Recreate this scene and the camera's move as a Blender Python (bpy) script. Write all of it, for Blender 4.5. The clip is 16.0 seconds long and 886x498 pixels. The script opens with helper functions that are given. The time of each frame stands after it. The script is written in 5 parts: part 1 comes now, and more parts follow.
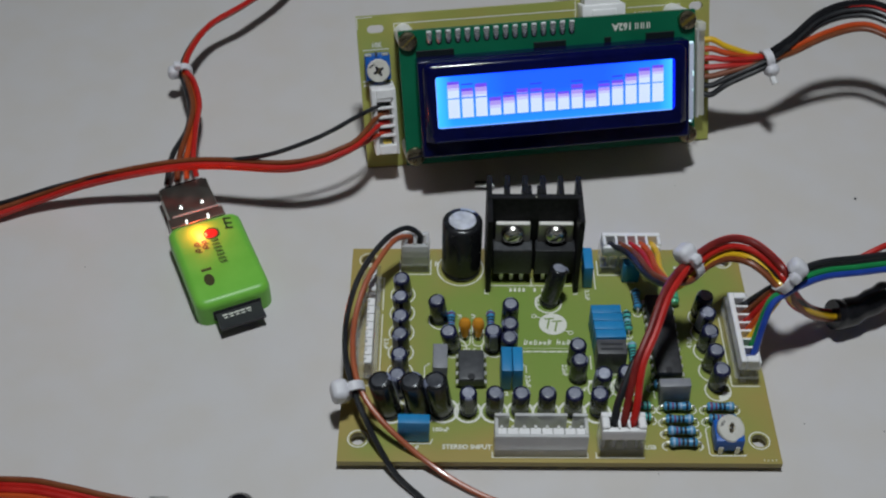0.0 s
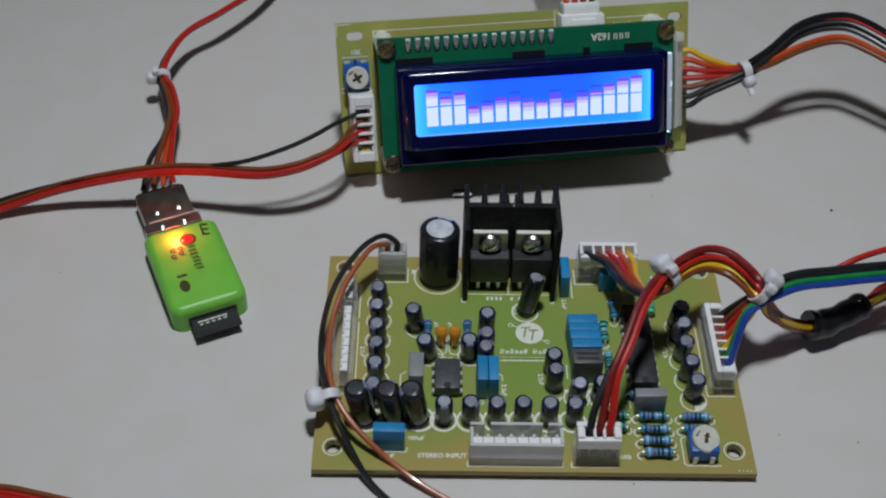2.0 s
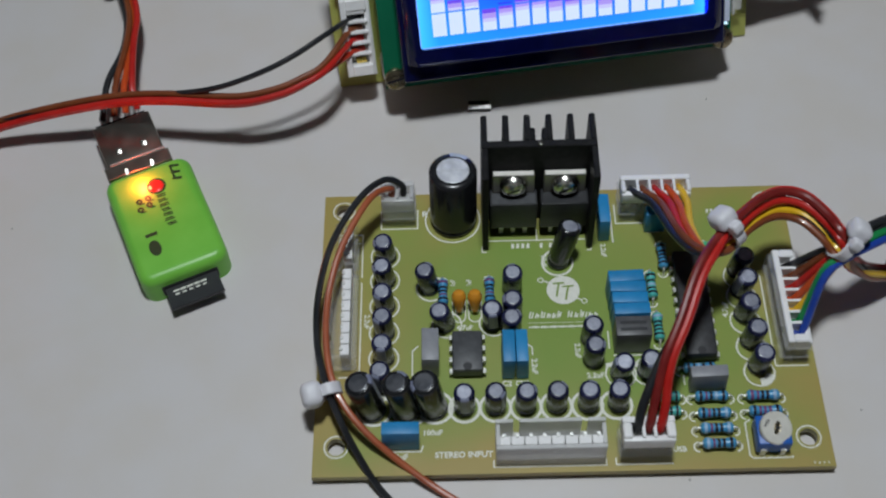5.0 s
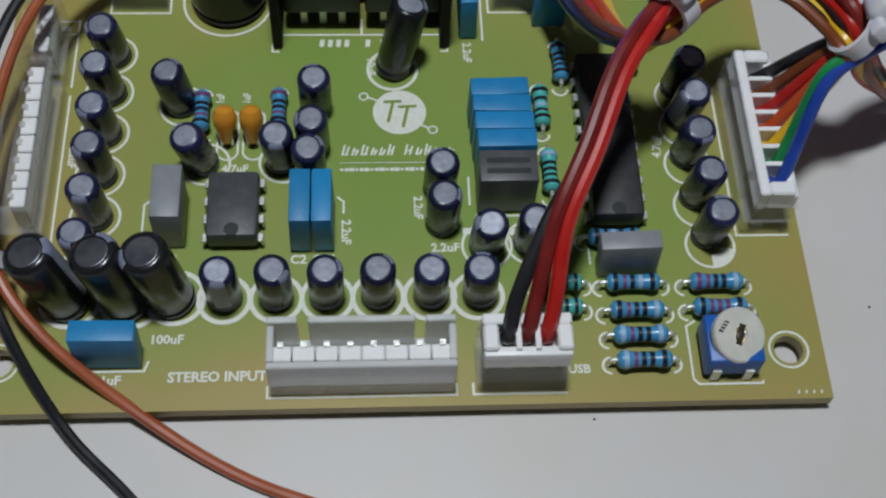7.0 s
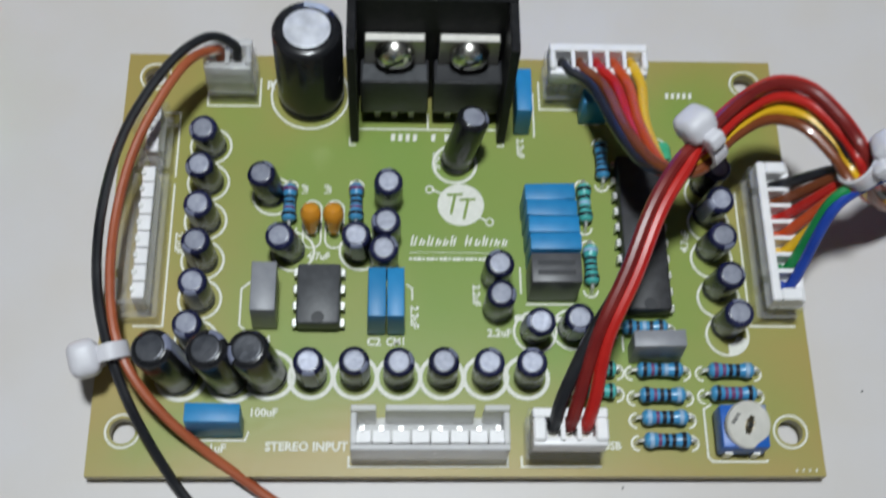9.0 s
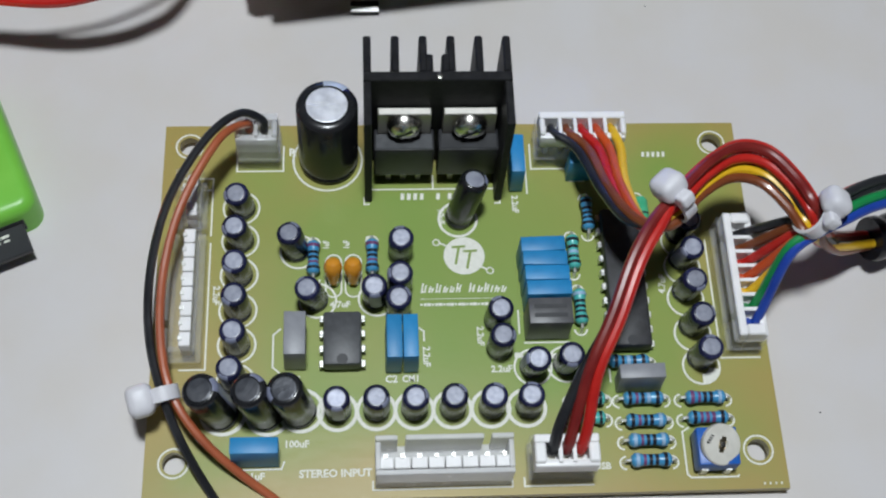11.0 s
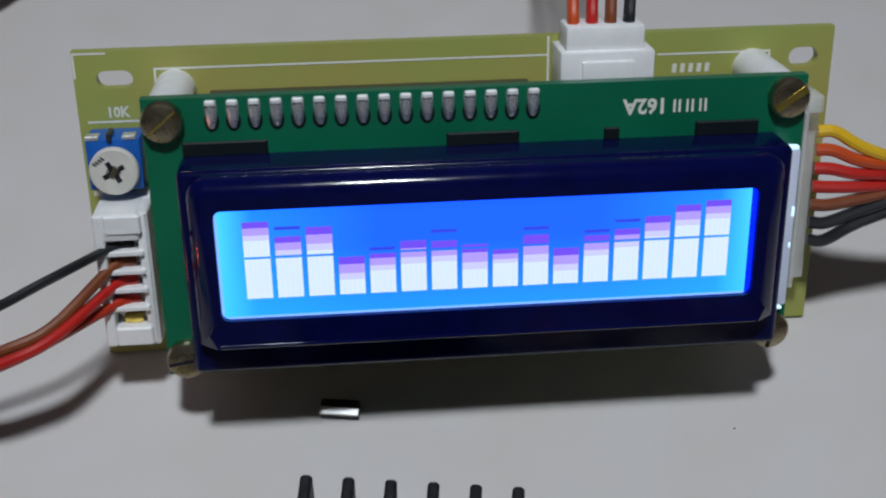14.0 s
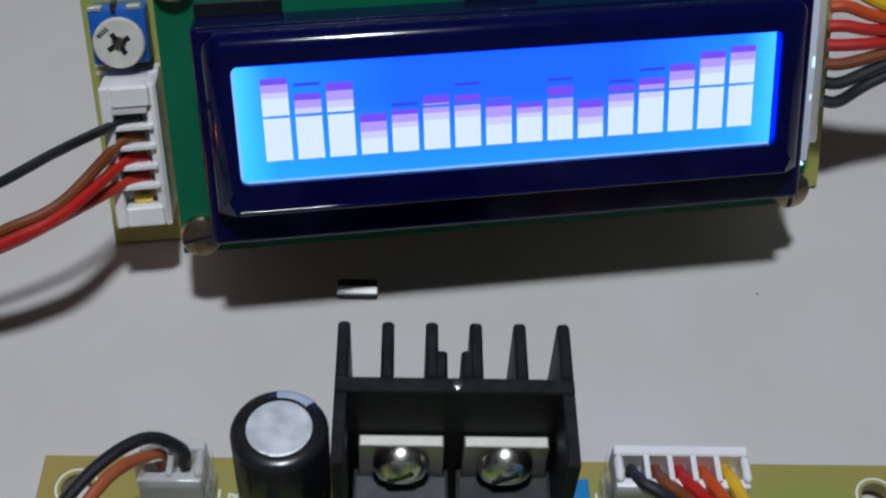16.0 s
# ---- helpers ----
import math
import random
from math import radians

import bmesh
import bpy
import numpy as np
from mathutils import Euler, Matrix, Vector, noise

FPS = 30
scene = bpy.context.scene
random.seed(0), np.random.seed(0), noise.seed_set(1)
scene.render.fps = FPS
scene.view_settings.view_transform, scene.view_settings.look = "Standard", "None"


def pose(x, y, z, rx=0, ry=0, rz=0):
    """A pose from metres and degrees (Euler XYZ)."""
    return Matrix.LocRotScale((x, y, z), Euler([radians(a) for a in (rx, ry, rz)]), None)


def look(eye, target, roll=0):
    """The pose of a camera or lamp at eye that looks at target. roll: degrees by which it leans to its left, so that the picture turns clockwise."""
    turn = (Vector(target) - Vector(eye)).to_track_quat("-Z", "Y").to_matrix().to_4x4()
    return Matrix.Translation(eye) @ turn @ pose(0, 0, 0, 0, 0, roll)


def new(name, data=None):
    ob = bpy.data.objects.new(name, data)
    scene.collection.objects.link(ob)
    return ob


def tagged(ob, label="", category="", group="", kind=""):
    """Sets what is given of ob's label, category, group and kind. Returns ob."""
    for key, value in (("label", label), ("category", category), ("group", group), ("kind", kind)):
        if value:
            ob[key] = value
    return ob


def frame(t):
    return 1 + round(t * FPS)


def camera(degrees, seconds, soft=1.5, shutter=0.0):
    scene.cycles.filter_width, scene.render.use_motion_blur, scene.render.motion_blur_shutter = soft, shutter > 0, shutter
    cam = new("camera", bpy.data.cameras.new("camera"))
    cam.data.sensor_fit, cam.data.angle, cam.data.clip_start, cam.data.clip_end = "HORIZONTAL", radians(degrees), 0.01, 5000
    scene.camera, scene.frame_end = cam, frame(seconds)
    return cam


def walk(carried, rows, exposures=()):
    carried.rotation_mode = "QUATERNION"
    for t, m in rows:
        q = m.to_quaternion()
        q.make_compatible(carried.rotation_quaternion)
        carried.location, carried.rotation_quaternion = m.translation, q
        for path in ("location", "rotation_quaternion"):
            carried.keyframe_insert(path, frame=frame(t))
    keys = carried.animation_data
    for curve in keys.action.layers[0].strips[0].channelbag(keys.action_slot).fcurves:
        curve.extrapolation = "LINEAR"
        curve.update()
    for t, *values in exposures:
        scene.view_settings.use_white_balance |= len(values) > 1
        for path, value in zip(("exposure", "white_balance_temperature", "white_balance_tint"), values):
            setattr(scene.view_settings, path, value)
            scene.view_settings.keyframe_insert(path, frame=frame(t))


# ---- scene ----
cam = camera(39.80, 16.0, soft=2.2, shutter=0.4)

PATH = [
    (0, (0.02501, -0.15594, 0.23511), (0.02406, -0.01716, 0.09110), -0.03),
    (0.5, (0.02492, -0.15443, 0.23549), (0.02543, -0.01615, 0.09099), 0.71),
    (1, (0.02482, -0.15441, 0.23600), (0.02662, -0.01568, 0.09195), 1.19),
    (1.5, (0.02396, -0.15464, 0.23505), (0.02683, -0.01553, 0.09138), 1.63),
    (2, (0.02579, -0.15579, 0.23465), (0.02804, -0.01594, 0.09169), 1.38),
    (2.5, (0.02526, -0.15598, 0.23418), (0.02808, -0.01591, 0.09145), 1.65),
    (3, (0.02511, -0.15436, 0.23546), (0.02814, -0.01560, 0.09145), 1.80),
    (3.5, (0.02429, -0.15536, 0.23425), (0.02805, -0.01693, 0.08995), 2.02),
    (3.7, (0.02616, -0.15534, 0.23453), (0.02871, -0.01815, 0.08902), 1.40),
    (5.8, (0.03401, -0.05543, 0.18597), (0.03025, 0.04435, 0.01268), -3.82),
    (6, (0.03985, -0.05379, 0.16854), (0.03909, 0.04749, -0.00391), -1.52),
    (6.5, (0.05008, -0.05427, 0.14509), (0.05648, 0.05036, -0.02523), 2.18),
    (7, (0.04720, -0.05218, 0.13389), (0.05856, 0.04545, -0.04029), 5.04),
    (7.4, (0.04388, -0.04747, 0.13502), (0.05612, 0.04613, -0.04131), 6.09),
    (7.5, (0.04442, -0.04667, 0.13471), (0.05476, 0.04633, -0.04205), 5.12),
    (8, (0.04096, -0.04334, 0.14160), (0.05437, 0.04418, -0.03773), 7.81),
    (8.5, (0.03915, -0.04002, 0.15302), (0.04843, 0.03883, -0.03055), 5.56),
    (9, (0.04023, -0.03979, 0.16667), (0.04905, 0.04251, -0.01540), 6.01),
    (9.2, (0.04187, -0.04183, 0.17203), (0.04922, 0.04640, -0.00731), 4.55),
    (11.3, (0.03397, -0.04593, 0.19071), (0.04680, 0.03948, 0.01031), 6.93),
    (11.5, (0.03957, -0.03993, 0.19121), (0.04580, 0.04707, 0.01123), 2.61),
    (12, (0.04009, -0.01194, 0.18433), (0.04998, 0.08486, 0.00960), 7.88),
    (12.2, (0.04180, -0.00572, 0.17938), (0.05018, 0.09763, 0.00836), 8.25),
    (12.5, (0.04368, -0.00411, 0.17194), (0.04486, 0.11197, 0.00908), 3.52),
    (13, (0.04388, 0.00110, 0.16265), (0.04940, 0.11918, 0.00133), 4.70),
    (13.5, (0.04809, 0.00368, 0.14633), (0.04795, 0.12826, -0.01013), 2.81),
    (14, (0.04913, 0.00397, 0.14232), (0.04702, 0.13300, -0.01048), 2.41),
    (14.5, (0.04945, 0.00390, 0.13540), (0.04927, 0.13524, -0.01543), 2.00),
    (15, (0.04694, 0.00262, 0.13345), (0.04992, 0.13020, -0.02054), 3.15),
    (15.5, (0.04413, -0.00025, 0.13110), (0.04814, 0.12779, -0.02250), 2.91),
    (16, (0.04089, -0.00643, 0.12892), (0.04708, 0.12234, -0.02398), 3.12),
]
walk(cam, [(t, look(eye, target, roll)) for t, eye, target, roll in PATH],
     exposures=[(0.0, -0.08, 6400, 5), (3.7, -0.08, 6400, 5), (5.8, -0.05, 6340, 5), (6.6, 0.0, 6340, 5), (7.5, 0.08, 6340, 5), (8.5, 0.26, 6400, 5),
                (9.2, 0.44, 6400, 5), (11.3, 0.4, 6350, 6), (12.5, 0.2, 6220, 7), (14.5, 0.02, 6220, 7), (16.0, 0.0, 6220, 7)])

# ---- light ----
TZ = 1.5                       # height of the table top, mm
world = bpy.data.worlds.new("world")
world.use_nodes = True
world.node_tree.nodes["Background"].inputs[0].default_value = (0.75, 0.78, 0.85, 1)
world.node_tree.nodes["Background"].inputs[1].default_value = 0.02
scene.world = world


def lamp(name, kind, m, energy, color, size=0.05):
    data = bpy.data.lights.new(name, kind)
    data.energy, data.color = energy, color
    if kind == "AREA":
        data.shape, data.size = "DISK", size
    else:
        data.shadow_soft_size = size
    ob = new(name, data)
    ob.matrix_world = m
    return ob


lamp("ceiling_lamp_light", "AREA", look((0.035, 0.02, 0.53), (0.06, 0.05, 0)), 1.75, (0.965, 1.0, 1.055), 0.055)

# ---- materials ----


def mat(name, color, rough=0.5, metal=0.0, color2=None, scale=200.0, detail=3.0, bump=0.0, bump_scale=None,
        spec=0.5, coat=0.0, emit=None, strength=0.0, alpha=1.0, rough_var=0.08, transmission=0.0, contrast=0.35, per_object=0.0):
    m = bpy.data.materials.new(name)
    m.use_nodes = True
    nt = m.node_tree
    b = nt.nodes["Principled BSDF"]
    b.inputs["Metallic"].default_value = metal
    b.inputs["Specular IOR Level"].default_value = spec
    b.inputs["Coat Weight"].default_value = coat
    b.inputs["Alpha"].default_value = alpha
    b.inputs["Transmission Weight"].default_value = transmission
    tc = nt.nodes.new("ShaderNodeTexCoord")
    n1 = nt.nodes.new("ShaderNodeTexNoise")
    n1.inputs["Scale"].default_value = scale
    n1.inputs["Detail"].default_value = detail
    nt.links.new(tc.outputs["Object"], n1.inputs["Vector"])
    ramp = nt.nodes.new("ShaderNodeValToRGB")
    ramp.color_ramp.elements[0].position, ramp.color_ramp.elements[1].position = 0.5 - contrast / 2, 0.5 + contrast / 2
    c2 = color2 or tuple(min(1.0, c * 1.15) for c in color)
    ramp.color_ramp.elements[0].color, ramp.color_ramp.elements[1].color = (*color, 1), (*c2, 1)
    nt.links.new(n1.outputs["Fac"], ramp.inputs[0])
    out = ramp.outputs["Color"]
    if per_object:
        info, hsv = nt.nodes.new("ShaderNodeObjectInfo"), nt.nodes.new("ShaderNodeHueSaturation")
        rng = nt.nodes.new("ShaderNodeMapRange")
        rng.inputs["To Min"].default_value, rng.inputs["To Max"].default_value = 1 - per_object, 1 + per_object
        nt.links.new(info.outputs["Random"], rng.inputs["Value"])
        nt.links.new(rng.outputs["Result"], hsv.inputs["Value"])
        nt.links.new(out, hsv.inputs["Color"])
        out = hsv.outputs["Color"]
    nt.links.new(out, b.inputs["Base Color"])
    r = nt.nodes.new("ShaderNodeMapRange")
    r.inputs["To Min"].default_value, r.inputs["To Max"].default_value = max(0.02, rough - rough_var), min(1, rough + rough_var)
    nt.links.new(n1.outputs["Fac"], r.inputs["Value"])
    nt.links.new(r.outputs["Result"], b.inputs["Roughness"])
    if bump:
        n2, bp = nt.nodes.new("ShaderNodeTexNoise"), nt.nodes.new("ShaderNodeBump")
        n2.inputs["Scale"].default_value, n2.inputs["Detail"].default_value = bump_scale or scale * 4, 2
        bp.inputs["Strength"].default_value, bp.inputs["Distance"].default_value = bump, 0.0003
        nt.links.new(tc.outputs["Object"], n2.inputs["Vector"])
        nt.links.new(n2.outputs["Fac"], bp.inputs["Height"])
        nt.links.new(bp.outputs["Normal"], b.inputs["Normal"])
    if emit:
        b.inputs["Emission Color"].default_value = (*emit, 1)
        b.inputs["Emission Strength"].default_value = strength
    return m


M_TABLE = mat("table_laminate", (0.615, 0.578, 0.550), 0.42, color2=(0.625, 0.598, 0.592), scale=75, detail=5, bump=0.04, bump_scale=900, contrast=0.3)
M_PCB = mat("board_green", (0.212, 0.325, 0.062), 0.38, color2=(0.285, 0.318, 0.076), scale=30, detail=2.5, bump=0.08, bump_scale=700, contrast=0.3)


def ochre_rim(m, cx, cy, hx, hy, color):
    """Mixes ochre into the base colour towards the board's cut edges, unevenly."""
    nt = m.node_tree
    b = nt.nodes["Principled BSDF"]
    old = b.inputs["Base Color"].links[0].from_socket
    tc, sep = nt.nodes.new("ShaderNodeTexCoord"), nt.nodes.new("ShaderNodeSeparateXYZ")
    nt.links.new(tc.outputs["Object"], sep.inputs[0])

    def math_node(op, a, v):
        n = nt.nodes.new("ShaderNodeMath")
        n.operation = op
        nt.links.new(a, n.inputs[0])
        if isinstance(v, float):
            n.inputs[1].default_value = v
        else:
            nt.links.new(v, n.inputs[1])
        return n.outputs[0]
    ex = math_node("DIVIDE", math_node("ABSOLUTE", math_node("SUBTRACT", sep.outputs["X"], cx), 0.0), hx)
    ey = math_node("DIVIDE", math_node("ABSOLUTE", math_node("SUBTRACT", sep.outputs["Y"], cy), 0.0), hy)
    noise = nt.nodes.new("ShaderNodeTexNoise")
    noise.inputs["Scale"].default_value, noise.inputs["Detail"].default_value = 45, 4
    nt.links.new(tc.outputs["Object"], noise.inputs["Vector"])
    e = math_node("ADD", math_node("MAXIMUM", ex, ey), math_node("MULTIPLY", math_node("SUBTRACT", noise.outputs["Fac"], 0.5), 0.9))
    rng = nt.nodes.new("ShaderNodeMapRange")
    rng.inputs["From Min"].default_value, rng.inputs["From Max"].default_value = 0.53, 1.0
    rng.inputs["To Max"].default_value = 0.9
    nt.links.new(e, rng.inputs["Value"])
    mix = nt.nodes.new("ShaderNodeMix")
    mix.data_type = "RGBA"
    nt.links.new(rng.outputs["Result"], mix.inputs[0])
    nt.links.new(old, mix.inputs[6])
    mix.inputs[7].default_value = (*color, 1)
    nt.links.new(mix.outputs[2], b.inputs["Base Color"])


ochre_rim(M_PCB, 0.05, 0.033, 0.05, 0.033, (0.390, 0.290, 0.088))
M_CARRIER = mat("board_olive", (0.33, 0.385, 0.095), 0.45, color2=(0.40, 0.34, 0.095), scale=35, detail=3, bump=0.06, bump_scale=800, contrast=0.4)
M_LCDPCB = mat("board_dark_green", (0.004, 0.115, 0.055), 0.32, color2=(0.006, 0.145, 0.07), scale=60, bump=0.06, bump_scale=900)
M_SILK = mat("white_print", (0.80, 0.80, 0.73), 0.6, color2=(0.70, 0.70, 0.62), scale=1500, contrast=0.5)
M_SLEEVE = mat("navy_sleeve", (0.011, 0.013, 0.040), 0.26, color2=(0.020, 0.022, 0.070), scale=300, spec=0.5, per_object=0.3)
M_SLEEVE_BIG = mat("black_sleeve", (0.010, 0.011, 0.013), 0.24, color2=(0.02, 0.02, 0.022), scale=250)
M_STRIPE = mat("grey_stripe", (0.19, 0.205, 0.29), 0.32, color2=(0.25, 0.27, 0.36), scale=600)
M_ALU_BIG = mat("bright_aluminium", (0.55, 0.56, 0.60), 0.42, metal=0.3, color2=(0.85, 0.86, 0.90), scale=350, bump=0.5, bump_scale=600)
M_ALU = mat("aluminium_top", (0.20, 0.21, 0.27), 0.42, metal=0.25, color2=(0.33, 0.345, 0.41), scale=500, bump=0.15, bump_scale=1500, per_object=0.25)
M_ALU_DARK = mat("dark_aluminium", (0.07, 0.075, 0.09), 0.35, metal=0.5, color2=(0.13, 0.135, 0.15), scale=400, bump=0.3, bump_scale=900)
M_TIN = mat("solder_tin", (0.66, 0.66, 0.64), 0.38, metal=0.7, color2=(0.80, 0.80, 0.77), scale=900, bump=0.2)
M_SOLDER = mat("bright_solder", (0.76, 0.77, 0.78), 0.25, metal=0.8, color2=(0.86, 0.87, 0.88), scale=900, bump=0.15)
M_PINEND = mat("pin_end_highlight", (0.84, 0.84, 0.84), 0.3, metal=0.25, color2=(0.92, 0.92, 0.92), scale=900)
M_SHELL = mat("dark_plating", (0.36, 0.345, 0.30), 0.36, metal=1.0, color2=(0.40, 0.38, 0.33), scale=300, bump=0.05)
M_CHROME = mat("plated_steel", (0.60, 0.58, 0.53), 0.25, metal=1.0, color2=(0.7, 0.68, 0.62), scale=700, bump=0.06)
M_BRASS = mat("brass_screw", (0.36, 0.30, 0.19), 0.28, metal=1.0, color2=(0.46, 0.40, 0.27), scale=700, bump=0.1)
M_GOLD = mat("gold_contact", (0.85, 0.65, 0.15), 0.3, metal=1.0, scale=700)
M_SINK = mat("black_anodised", (0.011, 0.011, 0.012), 0.5, color2=(0.021, 0.021, 0.022), scale=700, bump=0.12, bump_scale=2500, spec=0.12)
M_EPOXY = mat("black_epoxy", (0.018, 0.018, 0.020), 0.5, color2=(0.03, 0.03, 0.034), scale=900, bump=0.12, bump_scale=3500)
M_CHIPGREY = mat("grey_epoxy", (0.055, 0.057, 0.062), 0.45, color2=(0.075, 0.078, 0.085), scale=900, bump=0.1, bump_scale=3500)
M_BLUEBOX = mat("blue_plastic", (0.016, 0.205, 0.46), 0.44, color2=(0.020, 0.235, 0.51), scale=500, bump=0.05, bump_scale=2000, per_object=0.12)
M_GREYBOX = mat("grey_plastic", (0.235, 0.24, 0.265), 0.42, color2=(0.285, 0.29, 0.315), scale=500, bump=0.06, bump_scale=2000, per_object=0.15)
M_DARKBOX = mat("dark_grey_plastic", (0.075, 0.075, 0.08), 0.4, color2=(0.1, 0.1, 0.105), scale=500, bump=0.06, bump_scale=2000)
M_TRIMBLUE = mat("trimmer_blue", (0.010, 0.10, 0.42), 0.4, scale=500, bump=0.05)
M_DIAL = mat("ivory_dial", (0.70, 0.68, 0.62), 0.4, color2=(0.62, 0.60, 0.54), scale=600, bump=0.06)
M_NYLON = mat("white_nylon", (0.87, 0.86, 0.86), 0.40, color2=(0.81, 0.80, 0.80), scale=500, bump=0.05)
M_CLEAR = mat("milky_plastic", (0.84, 0.84, 0.83), 0.3, color2=(0.88, 0.88, 0.87), scale=500, transmission=0.08, bump=0.05)
M_LIP = mat("lamp_gleam_edge", (0.72, 0.69, 0.63), 0.45, color2=(0.80, 0.77, 0.71), scale=900, bump=0.1, bump_scale=2500)
M_THIN = mat("thin_clear_plastic", (0.80, 0.80, 0.80), 0.16, color2=(0.86, 0.86, 0.86), scale=500, alpha=0.15, bump=0.08, bump_scale=900)
M_MILKY = mat("milky_clear_plastic", (0.84, 0.84, 0.85), 0.25, color2=(0.90, 0.90, 0.90), scale=300, alpha=0.62, bump=0.1, bump_scale=600)
M_HALFCLEAR = mat("half_clear_plastic", (0.82, 0.82, 0.82), 0.2, color2=(0.88, 0.88, 0.88), scale=300, alpha=0.46, bump=0.15, bump_scale=600)
M_STRIP = mat("shaded_strip_brown", (0.050, 0.044, 0.026), 0.5, color2=(0.070, 0.060, 0.036), scale=500, bump=0.1)
M_PALEPRINT = mat("pale_print", (0.42, 0.47, 0.56), 0.35, color2=(0.52, 0.57, 0.66), scale=600)
M_TAB = mat("black_tab", (0.004, 0.008, 0.010), 0.5, scale=300, spec=0.3)
M_TIE = mat("milky_tie", (0.80, 0.79, 0.83), 0.45, color2=(0.72, 0.71, 0.75), scale=400, transmission=0.12, bump=0.06)
M_TANT = mat("orange_epoxy", (0.62, 0.25, 0.025), 0.25, color2=(0.70, 0.30, 0.03), scale=500, coat=0.3)
M_RES = mat("blue_resistor", (0.055, 0.26, 0.50), 0.3, color2=(0.075, 0.31, 0.56), scale=600, coat=0.3)
M_RESTEAL = mat("teal_resistor", (0.08, 0.42, 0.40), 0.3, color2=(0.10, 0.5, 0.46), scale=600, coat=0.3)
M_BAND_D = mat("dark_band", (0.012, 0.012, 0.02), 0.35, scale=600)
M_BAND_P = mat("purple_band", (0.16, 0.05, 0.14), 0.35, scale=600)
M_BAND_W = mat("pale_band", (0.30, 0.44, 0.60), 0.35, scale=600)
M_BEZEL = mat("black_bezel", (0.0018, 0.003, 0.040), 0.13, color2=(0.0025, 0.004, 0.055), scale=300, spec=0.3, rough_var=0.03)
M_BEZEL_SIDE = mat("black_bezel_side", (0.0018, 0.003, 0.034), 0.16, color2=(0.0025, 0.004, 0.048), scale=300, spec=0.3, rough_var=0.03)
M_USB = mat("green_plastic", (0.185, 0.53, 0.060), 0.38, color2=(0.215, 0.58, 0.072), scale=160, bump=0.03, bump_scale=1500)
M_INK = mat("black_ink", (0.012, 0.03, 0.008), 0.5, color2=(0.03, 0.06, 0.015), scale=2500, contrast=0.5)
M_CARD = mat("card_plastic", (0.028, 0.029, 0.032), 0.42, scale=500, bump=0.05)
M_LED = mat("red_led", (0.35, 0.01, 0.01), 0.25, emit=(1.0, 0.03, 0.02), strength=0.55, coat=0.5)
M_BEAD = mat("green_glass", (0.06, 0.40, 0.20), 0.2, color2=(0.10, 0.50, 0.27), scale=500, coat=0.4)
M_SHRINK = mat("heat_shrink", (0.010, 0.010, 0.012), 0.2, scale=300, bump=0.3, bump_scale=500)
WIRE = {n: mat(n + "_insulation", c, 0.32, color2=c2, scale=250, coat=0.15, bump=0.03, bump_scale=900) for n, c, c2 in (
    ("black", (0.012, 0.013, 0.016), (0.022, 0.023, 0.026)), ("brown", (0.17, 0.045, 0.014), (0.22, 0.06, 0.02)),
    ("red", (0.44, 0.012, 0.010), (0.52, 0.022, 0.016)), ("orange", (0.50, 0.062, 0.012), (0.57, 0.08, 0.016)),
    ("yellow", (0.72, 0.42, 0.012), (0.78, 0.48, 0.02)), ("green", (0.012, 0.20, 0.055), (0.02, 0.26, 0.075)),
    ("blue", (0.012, 0.045, 0.30), (0.02, 0.065, 0.38)), ("maroon", (0.16, 0.012, 0.012), (0.21, 0.02, 0.016)),
    ("vermilion", (0.43, 0.028, 0.012), (0.50, 0.040, 0.018)), ("copper", (0.35, 0.085, 0.035), (0.42, 0.11, 0.045)))}


